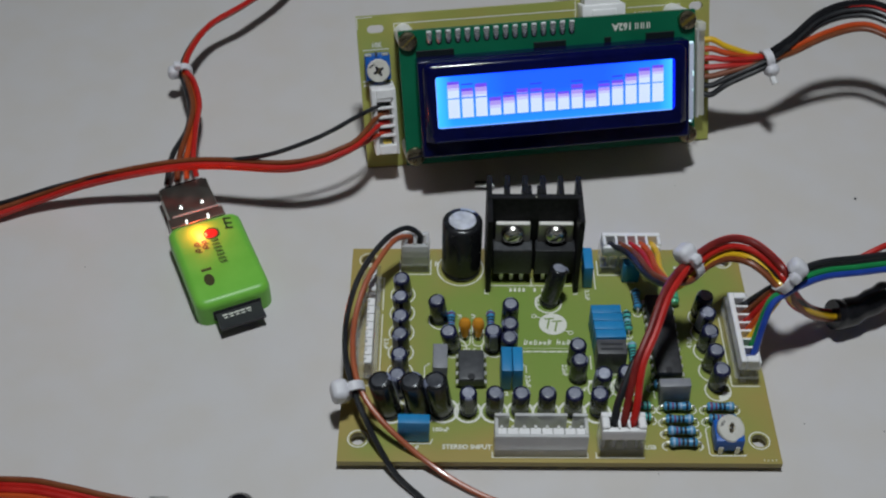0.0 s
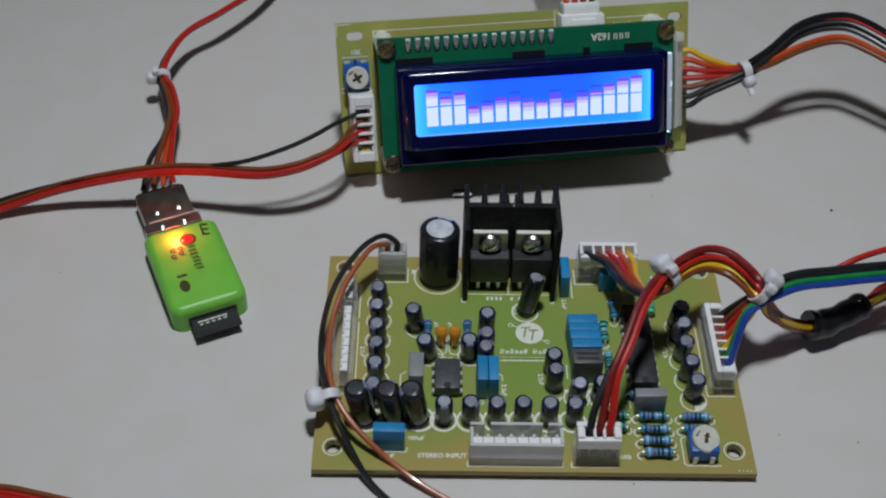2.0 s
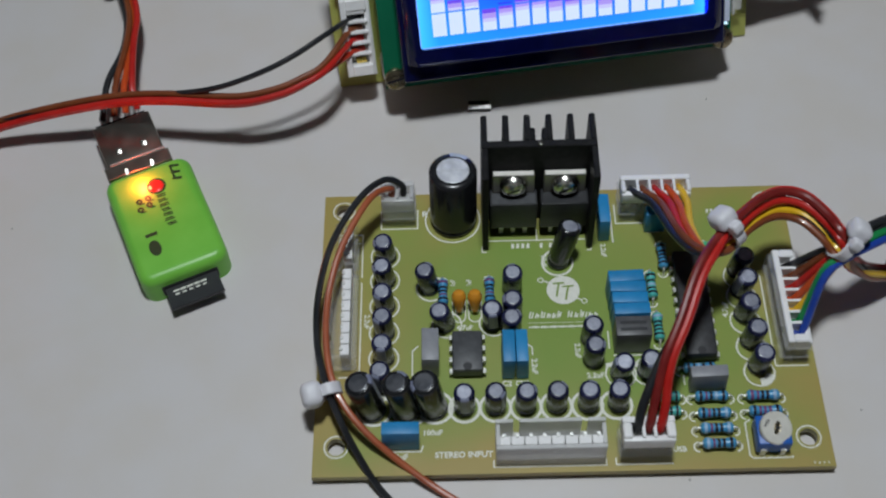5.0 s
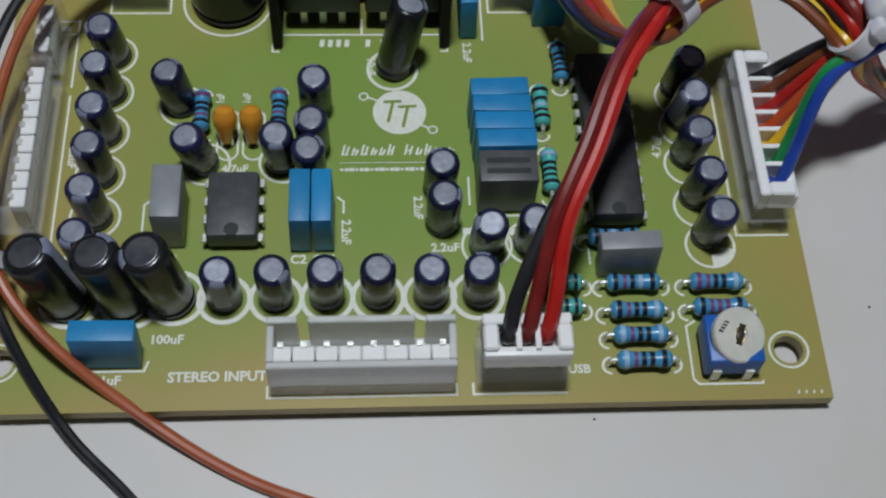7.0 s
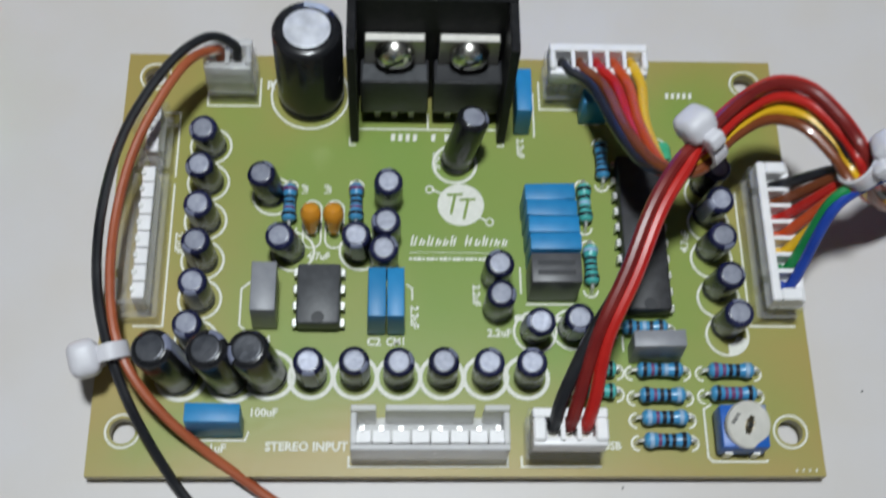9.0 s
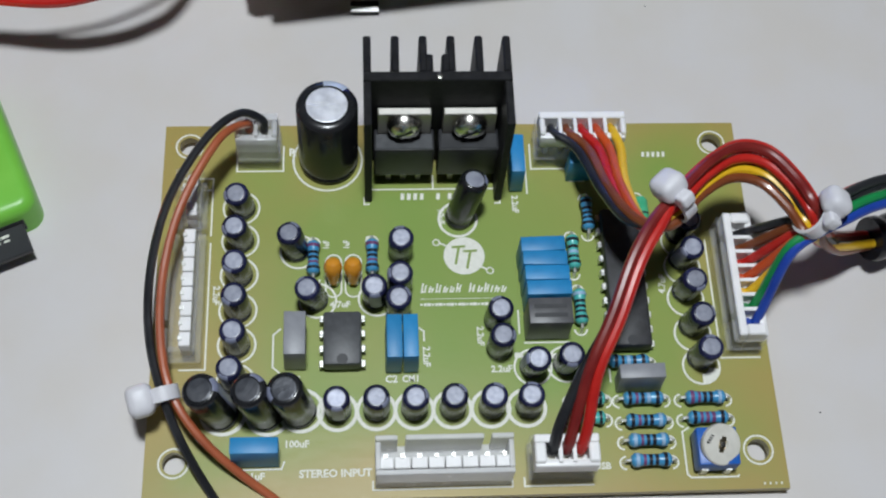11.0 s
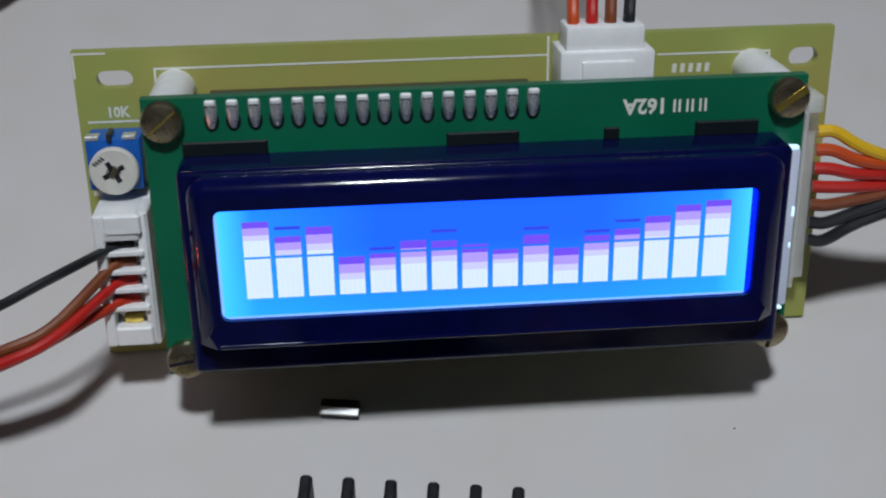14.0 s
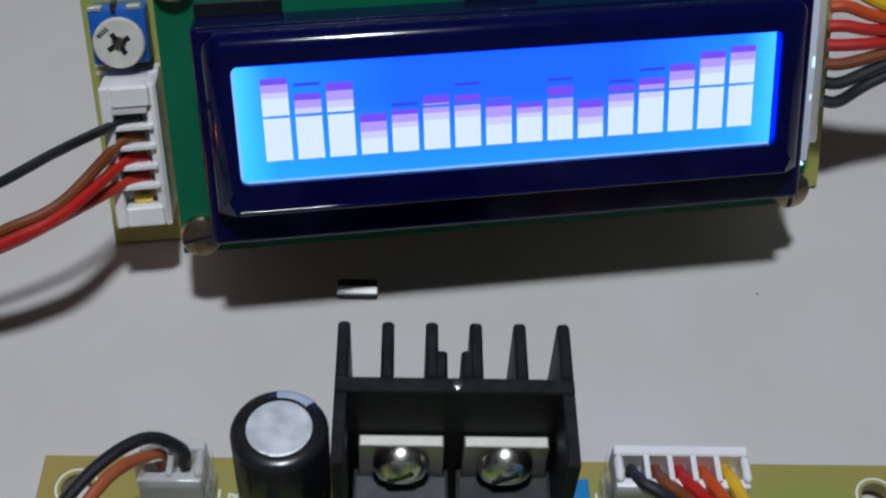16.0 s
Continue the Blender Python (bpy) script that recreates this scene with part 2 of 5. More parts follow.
def screen_material():
    """Back-lit panel: even blue, paler towards its two lit ends."""
    m = bpy.data.materials.new("blue_backlight")
    m.use_nodes = True
    nt = m.node_tree
    b = nt.nodes["Principled BSDF"]
    b.inputs["Base Color"].default_value = (0.005, 0.01, 0.05, 1)
    b.inputs["Roughness"].default_value = 0.3
    tc, sep = nt.nodes.new("ShaderNodeTexCoord"), nt.nodes.new("ShaderNodeSeparateXYZ")
    ab, rp = nt.nodes.new("ShaderNodeMath"), nt.nodes.new("ShaderNodeValToRGB")
    ab.operation = "ABSOLUTE"
    dv = nt.nodes.new("ShaderNodeMath")
    dv.operation, dv.inputs[1].default_value = "DIVIDE", 0.032
    nt.links.new(tc.outputs["Object"], sep.inputs[0])
    nt.links.new(sep.outputs["X"], ab.inputs[0])
    nt.links.new(ab.outputs[0], dv.inputs[0])
    nt.links.new(dv.outputs[0], rp.inputs[0])
    e = rp.color_ramp.elements
    e[0].position, e[0].color = 0.40, (0.009, 0.062, 1.0, 1)
    e[1].position, e[1].color = 1.0, (0.044, 0.330, 1.0, 1)
    mid = rp.color_ramp.elements.new(0.86)
    mid.color = (0.012, 0.120, 1.0, 1)
    rise, low = nt.nodes.new("ShaderNodeMapRange"), nt.nodes.new("ShaderNodeMix")
    rise.inputs["From Min"].default_value, rise.inputs["From Max"].default_value = -0.0068, 0.002
    rise.inputs["To Min"].default_value, rise.inputs["To Max"].default_value = 0.45, 0.0
    nt.links.new(sep.outputs["Y"], rise.inputs["Value"])
    low.data_type = "RGBA"
    low.inputs[7].default_value = (0.020, 0.250, 1.0, 1)
    nt.links.new(rise.outputs["Result"], low.inputs[0])
    nt.links.new(rp.outputs[0], low.inputs[6])
    nt.links.new(low.outputs[2], b.inputs["Emission Color"])
    b.inputs["Emission Strength"].default_value = 2.3
    return m


M_SCREEN = screen_material()


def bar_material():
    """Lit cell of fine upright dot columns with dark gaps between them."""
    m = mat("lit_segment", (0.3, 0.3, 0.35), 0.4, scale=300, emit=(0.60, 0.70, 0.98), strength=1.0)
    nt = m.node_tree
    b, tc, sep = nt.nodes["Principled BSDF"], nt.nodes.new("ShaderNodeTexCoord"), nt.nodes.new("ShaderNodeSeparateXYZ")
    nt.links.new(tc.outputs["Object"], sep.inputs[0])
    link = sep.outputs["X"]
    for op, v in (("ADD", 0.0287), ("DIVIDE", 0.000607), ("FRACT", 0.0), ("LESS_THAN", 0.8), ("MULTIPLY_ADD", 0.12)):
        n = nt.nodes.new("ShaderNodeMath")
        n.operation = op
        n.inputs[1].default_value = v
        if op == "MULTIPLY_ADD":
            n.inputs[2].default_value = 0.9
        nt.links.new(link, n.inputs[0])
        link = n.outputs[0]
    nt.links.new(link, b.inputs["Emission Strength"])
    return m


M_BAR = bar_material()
M_FADE = mat("fading_segment", (0.1, 0.05, 0.2), 0.4, scale=300, emit=(0.14, 0.06, 0.85), strength=0.95)
M_GHOST = mat("ghost_segment", (0.02, 0.02, 0.15), 0.4, scale=300, emit=(0.03, 0.06, 0.62), strength=0.9)
M_RIM = mat("screen_edge_glow", (0.01, 0.01, 0.1), 0.4, scale=300, emit=(0.0, 0.012, 1.0), strength=1.6)
M_RIMW = mat("screen_pale_edge", (0.1, 0.1, 0.2), 0.4, scale=300, emit=(0.16, 0.36, 1.0), strength=1.4)
M_FADE2 = mat("half_lit_segment", (0.2, 0.15, 0.3), 0.4, scale=300, emit=(0.42, 0.30, 0.92), strength=0.9)
M_FADE3 = mat("nearly_lit_segment", (0.25, 0.2, 0.35), 0.4, scale=300, emit=(0.55, 0.56, 0.96), strength=0.95)
M_GLOW = mat("backlight_edge", (0.55, 0.58, 0.65), 0.35, scale=300, emit=(0.5, 0.6, 1.0), strength=0.12)

M_LEAK = mat("backlight_leak", (0.6, 0.65, 0.7), 0.3, scale=300, emit=(0.55, 0.85, 1.0), strength=1.0)

# ---- mesh helpers, in millimetres ----
S = Matrix.Scale(0.001, 4)
WM = {}


def mm(x, y, z, rx=0, ry=0, rz=0):
    return pose(x / 1000, y / 1000, z / 1000, rx, ry, rz)


def mesh_of(name, bm, material, smooth=30):
    bm.transform(S)
    me = bpy.data.meshes.new(name)
    bm.normal_update()
    bm.to_mesh(me)
    bm.free()
    me.materials.append(material)
    if smooth:
        me.shade_smooth()
        me.set_sharp_from_angle(angle=radians(smooth))
    return me


def hang(ob, parent, m):
    WM[ob] = m
    if parent is not None:
        ob.parent = parent
        ob.matrix_basis = WM[parent].inverted() @ m
    else:
        ob.matrix_basis = m
    return ob


def part(name, bm, material, parent, label="", m=Matrix(), smooth=30):
    me = bm if isinstance(bm, bpy.types.Mesh) else mesh_of(name, bm, material, smooth)
    ob = hang(new(name, me), parent, m)
    if label:
        tagged(ob, label)
    return ob


def thing(name, label, category, m=Matrix(), group="", kind=""):
    ob = new(name)
    ob.empty_display_size = 0.005
    hang(ob, None, m)
    return tagged(ob, label, category, group, kind)


def box(bm, x0, x1, y0, y1, z0, z1, bevel=0.0, seg=2):
    g = bmesh.ops.create_cube(bm, size=1.0, matrix=Matrix.LocRotScale(((x0 + x1) / 2, (y0 + y1) / 2, (z0 + z1) / 2), None, (x1 - x0, y1 - y0, z1 - z0)))
    if bevel:
        es = {e for v in g["verts"] for e in v.link_edges}
        bmesh.ops.bevel(bm, geom=list(es), offset=bevel, segments=seg, profile=0.5, affect="EDGES")
    return bm


def B(*a, **k):
    return box(bmesh.new(), *a, **k)


def lathe(bm, profile, seg=24, m=Matrix()):
    """Turn a profile of (radius, height) round the z axis."""
    rings = []
    for r, z in profile:
        if r < 1e-6:
            rings.append([bm.verts.new(m @ Vector((0, 0, z)))])
        else:
            rings.append([bm.verts.new(m @ Vector((r * math.cos(2 * math.pi * i / seg), r * math.sin(2 * math.pi * i / seg), z))) for i in range(seg)])
    for a, b in zip(rings, rings[1:]):
        for i in range(seg):
            j = (i + 1) % seg
            if len(a) == 1 and len(b) == 1:
                continue
            if len(a) == 1:
                bm.faces.new((a[0], b[i], b[j])[::-1])
            elif len(b) == 1:
                bm.faces.new((a[i], a[j], b[0]))
            else:
                bm.faces.new((a[i], a[j], b[j], b[i]))
    bmesh.ops.recalc_face_normals(bm, faces=bm.faces)
    return bm


def spline(points, steps=6):
    p = [Vector(q) for q in points]
    p = [2 * p[0] - p[1]] + p + [2 * p[-1] - p[-2]]
    out = []
    for a, b, c, d in zip(p, p[1:], p[2:], p[3:]):
        for i in range(steps):
            t = i / steps
            out.append(0.5 * (2 * b + (c - a) * t + (2 * a - 5 * b + 4 * c - d) * t * t + (3 * b - a - 3 * c + d) * t ** 3))
    return out + [p[-2]]


def tube(bm, points, r, seg=10, steps=6, radii=None):
    path = spline(points, steps) if steps else [Vector(q) for q in points]
    n = len(path)
    up, rings = Vector((0.13, 0.21, 0.97)), []
    for i, q in enumerate(path):
        d = (path[min(i + 1, n - 1)] - path[max(i - 1, 0)]).normalized()
        side = (up - d * up.dot(d)).normalized()
        up = side
        other = d.cross(side)
        rr = r if radii is None else radii(i / (n - 1)) * r
        rings.append([bm.verts.new(q + rr * (math.cos(2 * math.pi * k / seg) * side + math.sin(2 * math.pi * k / seg) * other)) for k in range(seg)])
    for a, b in zip(rings, rings[1:]):
        for k in range(seg):
            bm.faces.new((a[k], a[(k + 1) % seg], b[(k + 1) % seg], b[k]))
    bm.faces.new(rings[0][::-1])
    bm.faces.new(rings[-1])
    bmesh.ops.recalc_face_normals(bm, faces=bm.faces)
    return bm


def circle_points(x, y, r, n=24):
    return [(x + r * math.cos(2 * math.pi * i / n), y + r * math.sin(2 * math.pi * i / n)) for i in range(n)]


def slot_points(x, y, length, r, n=8):
    h = length / 2 - r
    return ([(x + h + r * math.cos(a), y + r * math.sin(a)) for a in (math.pi * (i / n - 0.5) for i in range(n + 1))]
            + [(x - h + r * math.cos(a), y + r * math.sin(a)) for a in (math.pi * (i / n + 0.5) for i in range(n + 1))])


def plate(bm, outline, holes, z0, z1):
    """A flat board with holes right through it."""
    edges = []
    for loop in (outline, *holes):
        vs = [bm.verts.new((x, y, z0)) for x, y in loop]
        edges += [bm.edges.new((a, b)) for a, b in zip(vs, vs[1:] + vs[:1])]
    faces = [f for f in bmesh.ops.triangle_fill(bm, edges=edges, use_beauty=True)["geom"] if isinstance(f, bmesh.types.BMFace)]
    ext = bmesh.ops.extrude_face_region(bm, geom=faces)
    bmesh.ops.translate(bm, verts=[v for v in ext["geom"] if isinstance(v, bmesh.types.BMVert)], vec=(0, 0, z1 - z0))
    bmesh.ops.recalc_face_normals(bm, faces=bm.faces)
    return bm


LAYER = [0]


def lift():
    """A hair more height for each printed mark, so that no two lie in one plane."""
    LAYER[0] = (LAYER[0] + 1) % 40
    return 0.03 + 0.0016 * LAYER[0]


def ring(bm, x, y, r, w, z, a0=0, a1=360, n=32):
    """A printed ring or arc."""
    prev, h = None, lift()
    for i in range(n + 1):
        a = radians(a0 + (a1 - a0) * i / n)
        cur = [bm.verts.new((x + q * math.cos(a), y + q * math.sin(a), z + h)) for q in (r - w / 2, r + w / 2)]
        if prev:
            bm.faces.new((prev[0], prev[1], cur[1], cur[0]))
        prev = cur


def line(bm, x0, y0, x1, y1, w, z):
    h = lift()
    d = Vector((x1 - x0, y1 - y0)).normalized()
    s = Vector((-d.y, d.x)) * w / 2
    e = d * w / 2
    p = [(x0 - e.x + s.x, y0 - e.y + s.y), (x0 - e.x - s.x, y0 - e.y - s.y), (x1 + e.x - s.x, y1 + e.y - s.y), (x1 + e.x + s.x, y1 + e.y + s.y)]
    bm.faces.new([bm.verts.new((x, y, z + h)) for x, y in p])


def words(bm, text, x, y, z, size, turn=0.0, stretch=1.0, frame_m=None):
    """Printed letters, in the plane z, starting at x, y."""
    cu = bpy.data.curves.new("letters", "FONT")
    cu.body, cu.size, cu.resolution_u, cu.offset = text, size * 1.38, 2, size * 0.045
    ob = new("letters", cu)
    me = bpy.data.meshes.new_from_object(ob.evaluated_get(bpy.context.evaluated_depsgraph_get()))
    me.transform(Matrix.Translation((x, y, z)) @ Matrix.Rotation(radians(turn), 4, "Z") @ Matrix.Diagonal((stretch, 1, 1, 1)))
    bm.from_mesh(me)
    bpy.data.objects.remove(ob)
    bpy.data.meshes.remove(me)

# ---- the setting ----
M_WALL = mat("wall_paint", (0.18, 0.18, 0.19), 0.8, color2=(0.21, 0.21, 0.22), scale=9, bump=0.1, bump_scale=150)
X0, X1, Y0, Y1, CZ = -480, 580, -460, 520, 720
for nm, a in (("wall_north", (X0 - 20, X1 + 20, Y1, Y1 + 20, TZ - 30, CZ)), ("wall_south", (X0 - 20, X1 + 20, Y0 - 20, Y0, TZ - 30, CZ)),
              ("wall_west", (X0 - 20, X0, Y0, Y1, TZ - 30, CZ)), ("wall_east", (X1, X1 + 20, Y0, Y1, TZ - 30, CZ))):
    tagged(part(nm, B(*a), M_WALL, None), "plain grey wall beyond the table", "wall", kind="structure")
tagged(part("ceiling", B(X0 - 20, X1 + 20, Y0 - 20, Y1 + 20, CZ, CZ + 20), M_WALL, None), "plain grey ceiling over the table", "ceiling", kind="structure")
bulb = thing("ceiling_lamp", "small white lamp hanging above the table", "lamp", mm(35, 20, CZ))
part("lamp_rod", tube(bmesh.new(), [(35, 20, CZ), (35, 20, 585)], 5, steps=0), M_NYLON, bulb)
part("lamp_housing", lathe(bmesh.new(), [(0, 60), (15, 58), (30, 30), (34, 8), (32, 6), (0, 6)], 32), M_NYLON, bulb, m=mm(35, 20, 530))
tagged(part("floor", B(X0, X1, Y0, Y1, TZ - 30, TZ), M_TABLE, None), "off-white laminate table top, slightly mottled", "table top", kind="structure")
rs = random.Random(4)
for x, y, r in ((137, 89, 0.42), (126, 11, 0.17), (108, 13, 0.16), (88, 94, 0.15), (-70, 62, 0.17), (72.5, -0.9, 0.18)):
    bm = bmesh.new()
    bmesh.ops.create_icosphere(bm, subdivisions=1, radius=r)
    for v in bm.verts:
        v.co *= rs.uniform(0.6, 1.3)
    tagged(part("speck", bm, M_EPOXY, None, m=mm(x, y, TZ + r * 0.5)), "tiny dark speck of dirt on the table", "speck", "specks on the table")

# ---- the main circuit board ----
ZT, ZB = 4.5, 2.9             # upper and lower face of the board
board = thing("amplifier_board", "yellow-green circuit board crowded with blue and black capacitors", "circuit board", mm(50, 33, TZ))
HOLES = [(4.5, 6.2), (95.8, 6.2), (4.3, 62.2), (95.7, 62.2)]
part("board", plate(bmesh.new(), [(0, 0), (100, 0), (100, 66.3), (0, 66.3)], [circle_points(x, y, 1.75) for x, y in HOLES], ZB, ZT), M_PCB, board, "yellow-green board with white print")
# solder side: short joints under the board on which it stands
bm = bmesh.new()
rs = random.Random(9)
for i in range(120):
    x, y = rs.uniform(4, 96), rs.uniform(3, 63)
    if all(math.hypot(x - a, y - b) > 4 for a, b in HOLES):
        lathe(bm, [(0, TZ), (0.45, TZ), (0.9, ZB)], 6, Matrix.Translation((x, y, 0)))
tagged(part("solder_joints", bm, M_TIN, board), kind="stuff")

silk = bmesh.new()


def sring(x, y, r, w=0.35, a0=0, a1=360):
    ring(silk, x, y, r, w, ZT, a0, a1)


def sline(*p, w=0.28):
    for a, b in zip(p, p[1:]):
        line(silk, *a, *b, w, ZT)


for x, y in HOLES:
    sring(x, y, 2.3, 0.3)


# electrolytic capacitors
def cap_mesh(r, h, cover=M_SLEEVE, lid=M_ALU):
    sleeve = mesh_of("sleeve", lathe(bmesh.new(), [(0, 0), (r * 0.86, 0), (r * 0.95, 0.15), (r, 0.5), (r, 0.9), (r * 0.94, 1.15), (r * 0.94, 1.35), (r, 1.65),
                                                   (r, h - 0.8), (r * 0.97, h - 0.48), (r * 0.90, h - 0.2), (r * 0.80, h - 0.05), (r * 0.73, h), (r * 0.69, h), (r * 0.67, h - 0.10)], 28), cover)
    bm = lathe(bmesh.new(), [(r * 0.69, h - 0.25), (r * 0.67, h - 0.10), (r * 0.635, h - 0.05), (r * 0.61, h - 0.045), (r * 0.55, h - 0.045), (0, h - 0.045)], 28)
    if r > 4:               # pressed vent line
        bmesh.ops.create_cube(bm, size=1, matrix=Matrix.Translation((0, 0, h - 0.02)) @ Matrix.Rotation(-1.2, 4, "Z") @ Matrix.Diagonal((r * 1.3, 0.22, 0.14, 1)))
        bmesh.ops.create_cube(bm, size=1, matrix=Matrix.Translation((0, 0.3 * r, h - 0.04)) @ Matrix.Rotation(0.35, 4, "Z") @ Matrix.Diagonal((0.16, r * 0.6, 0.12, 1)))
    top = mesh_of("top", bm, lid)
    bm = bmesh.new()
    prev = None
    up = [(r, 1.8), (r, h - 0.8), (r * 0.97, h - 0.48), (r * 0.90, h - 0.2), (r * 0.80, h - 0.05), (r * 0.72, h)]
    for i in range(9):      # the printed stripe runs up the side and over the shoulder
        a = radians(-26 + 52 * i / 8)
        cur = [bm.verts.new(((q + 0.03) * math.cos(a), (q + 0.03) * math.sin(a), z + (0.02 if z > 2 else 0))) for q, z in up]
        for j in range(len(up) - 1) if prev else ():
            bm.faces.new((prev[j], cur[j], cur[j + 1], prev[j + 1]))
        prev = cur
    return sleeve, top, mesh_of("stripe", bm, M_PALEPRINT if r > 4 else M_STRIPE)


CAP_S, CAP_M, CAP_L, CAP_T = cap_mesh(2.08, 7.9), cap_mesh(2.8, 12.2, M_SLEEVE_BIG, M_ALU_DARK), cap_mesh(5.05, 17.0, M_SLEEVE_BIG, M_ALU_BIG), cap_mesh(2.35, 11.6, M_SLEEVE_BIG)


def capacitor(meshes, base, top, spin=0.0, label="", stripe=True):
    b, t = Vector((*base, ZT + 0.05)), Vector(top)
    m = (t - b).to_track_quat("Z", "X").to_matrix().to_4x4() @ Matrix.Rotation(radians(spin), 4, "Z")
    m = Matrix.Translation(b / 1000) @ m
    body = part("capacitor", meshes[0], None, board, label, m)
    part("top", meshes[1], None, body, "bare aluminium top", m)
    if stripe:
        part("stripe", meshes[2], None, body, m=m)


ZC = 12.3
S_LABEL = "small dark blue electrolytic capacitor"
left_col = [(13.3, 48.9), (13.2, 43.0), (13.4, 36.8), (13.5, 31.1), (13.5, 25.0), (13.2, 18.9)]
for i, (x, y) in enumerate(left_col):
    by = (50.0, 43.9, 37.6, 31.3, 25.3, 19.0)[i]
    capacitor(CAP_S, (13.9 - 0.05 * i, by), (x, y, ZC), 130 + 20 * i, S_LABEL)
    sring(13.5, by + 0.1, 3.0)
for i, x in enumerate((29.6, 35.7, 41.7, 47.7, 53.8, 59.5)):
    capacitor(CAP_S, (x + (0.15, 0, -0.1, 0, 0.1, 0.3)[i], 14.1), (x, 13.6 + (0, .1, 0, .1, 0, 0)[i], ZC), 200 + 37 * i, S_LABEL)
    sring(x, 13.9, 3.0, 0.6)
for (x, y), (bx, by), s in (((22.0, 41.7), (23.0, 41.9), 40), ((24.9, 32.0), (26.2, 33.0), 90), ((40.1, 40.6), (40.1, 41.4), 10), ((39.8, 34.4), (39.9, 35.2), 100),
                            ((35.6, 32.2), (35.9, 33.2), 200), ((39.5, 30.2), (39.5, 31.0), 300), ((55.6, 28.0), (55.5, 28.9), 20), ((55.7, 23.5), (55.6, 23.9), 250),
                            ((61.0, 19.4), (60.8, 20.8), 80), ((66.3, 20.0), (66.2, 21.2), 170),
                            ((87.7, 43.4), (87.2, 44.3), 30), ((87.6, 38.2), (87.2, 39.4), 100), ((87.4, 32.5), (87.1, 33.6), 190), ((87.9, 26.5), (87.5, 27.4), 260), ((88.4, 20.8), (88.2, 21.7), 350)):
    capacitor(CAP_S, (bx, by), (x, y, ZC), s, S_LABEL)
    if x < 27 or x > 60 or x in (35.6,):
        sring(bx + (0.3 if x > 80 else 0.2), by - (1.4 if x > 80 else 0.1), 3.0)
sring(88.5, 20.3, 2.1, 1.6, 270, 350)
for (x, y), (bx, by), s in (((9.5, 13.9), (11.6, 13.8), 20), ((16.6, 13.8), (18.6, 13.6), 60), ((22.0, 13.8), (23.7, 14.0), 190)):
    capacitor(CAP_M, (bx, by), (x, y, 16.6), s, "medium black electrolytic capacitor leaning over")
    sring(bx + 0.2, by + 0.2, 3.4, 0.6)
capacitor(CAP_L, (28.2, 59.3), (28.4, 59.9, 21.4), 180, "large black electrolytic capacitor with a silver top")
sring(28.0, 59.2, 5.9)
capacitor(CAP_T, (50.0, 47.6), (52.3, 49.2, 16.0), 150, "slim black electrolytic capacitor tilted back")
sring(50.0, 47.5, 3.2, 0.45)


# film capacitors
def film_box(x0, x1, y0, y1, z1, material, label, tilt=(0, 0), turn=0):
    w, d, h = x1 - x0, y1 - y0, z1 - ZT - 0.3
    bm = box(bmesh.new(), -w / 2, w / 2, -d / 2, d / 2, 0, h, bevel=0.15)
    box(bm, -w / 2 + 0.3, -w / 2 + 0.9, -d / 2 + 0.3, d / 2 - 0.3, -0.35, 0.1)
    box(bm, w / 2 - 0.9, w / 2 - 0.3, -d / 2 + 0.3, d / 2 - 0.3, -0.35, 0.1)
    return part("film_capacitor", bm, material, board, label, mm((x0 + x1) / 2, (y0 + y1) / 2, ZT + 0.32, tilt[0], tilt[1], turn))


for i in range(4):
    y1 = 40.6 - 2.62 * i
    film_box(59.5 + 0.17 * i, 66.7 + 0.17 * i, y1 - 2.55, y1, 12.0, M_BLUEBOX, "sky blue box film capacitor", ((0.4, -0.6, -0.6, -0.6)[i], 0), (1.6, -1.4, -0.4, 0.5)[i])
dark = film_box(60.0, 67.0, 25.3, 29.7, 12.0, M_DARKBOX, "dark grey box film capacitor")
bm = bmesh.new()
for r in range(2):
    for k in range(4):
        line(bm, 61.2 + 1.25 * k, 26.7 + 1.5 * r, 62.0 + 1.25 * k, 26.7 + 1.5 * r, 0.7, 12.01)
part("print", bm, M_CARD, dark, m=Matrix())
film_box(37.25, 39.7, 20.1, 27.3, 12.0, M_BLUEBOX, "sky blue box film capacitor", (0, 1.5))
film_box(40.15, 42.5, 20.1, 27.3, 12.0, M_BLUEBOX, "sky blue box film capacitor", (0, -1))
film_box(21.2, 24.6, 20.9, 28.1, 12.0, M_GREYBOX, "grey box film capacitor", (0, 2))
film_box(13.5, 20.7, 5.2, 7.8, 11.6, M_BLUEBOX, "sky blue box film capacitor", (-2, 2))
film_box(74.0, 81.1, 16.1, 18.5, 11.6, M_GREYBOX, "light grey box film capacitor", (0, -3))
film_box(59.0, 61.3, 52.6, 59.8, 12.0, M_BLUEBOX, "sky blue box film capacitor", (0, -1))
film_box(69.0, 73.3, 54.6, 57.0, 11.0, M_BLUEBOX, "sky blue box film capacitor")


# resistors lying on the board
def res_meshes(material):
    prof = [(0, -3.15), (0.7, -3.1), (1.12, -2.7), (1.18, -2.2), (1.05, -1.6), (0.95, -1.2), (0.95, 1.2), (1.05, 1.6), (1.18, 2.2), (1.12, 2.7), (0.7, 3.1), (0, 3.15)]
    body = mesh_of("resistor", lathe(bmesh.new(), prof, 16), material)
    lead = mesh_of("lead", tube(bmesh.new(), [(0, 0, 3.0), (0, 0, 3.7), (1.0, 0, 3.95), (1.75, 0, 3.95)], 0.28, 8, 3), M_TIN)
    return body, lead


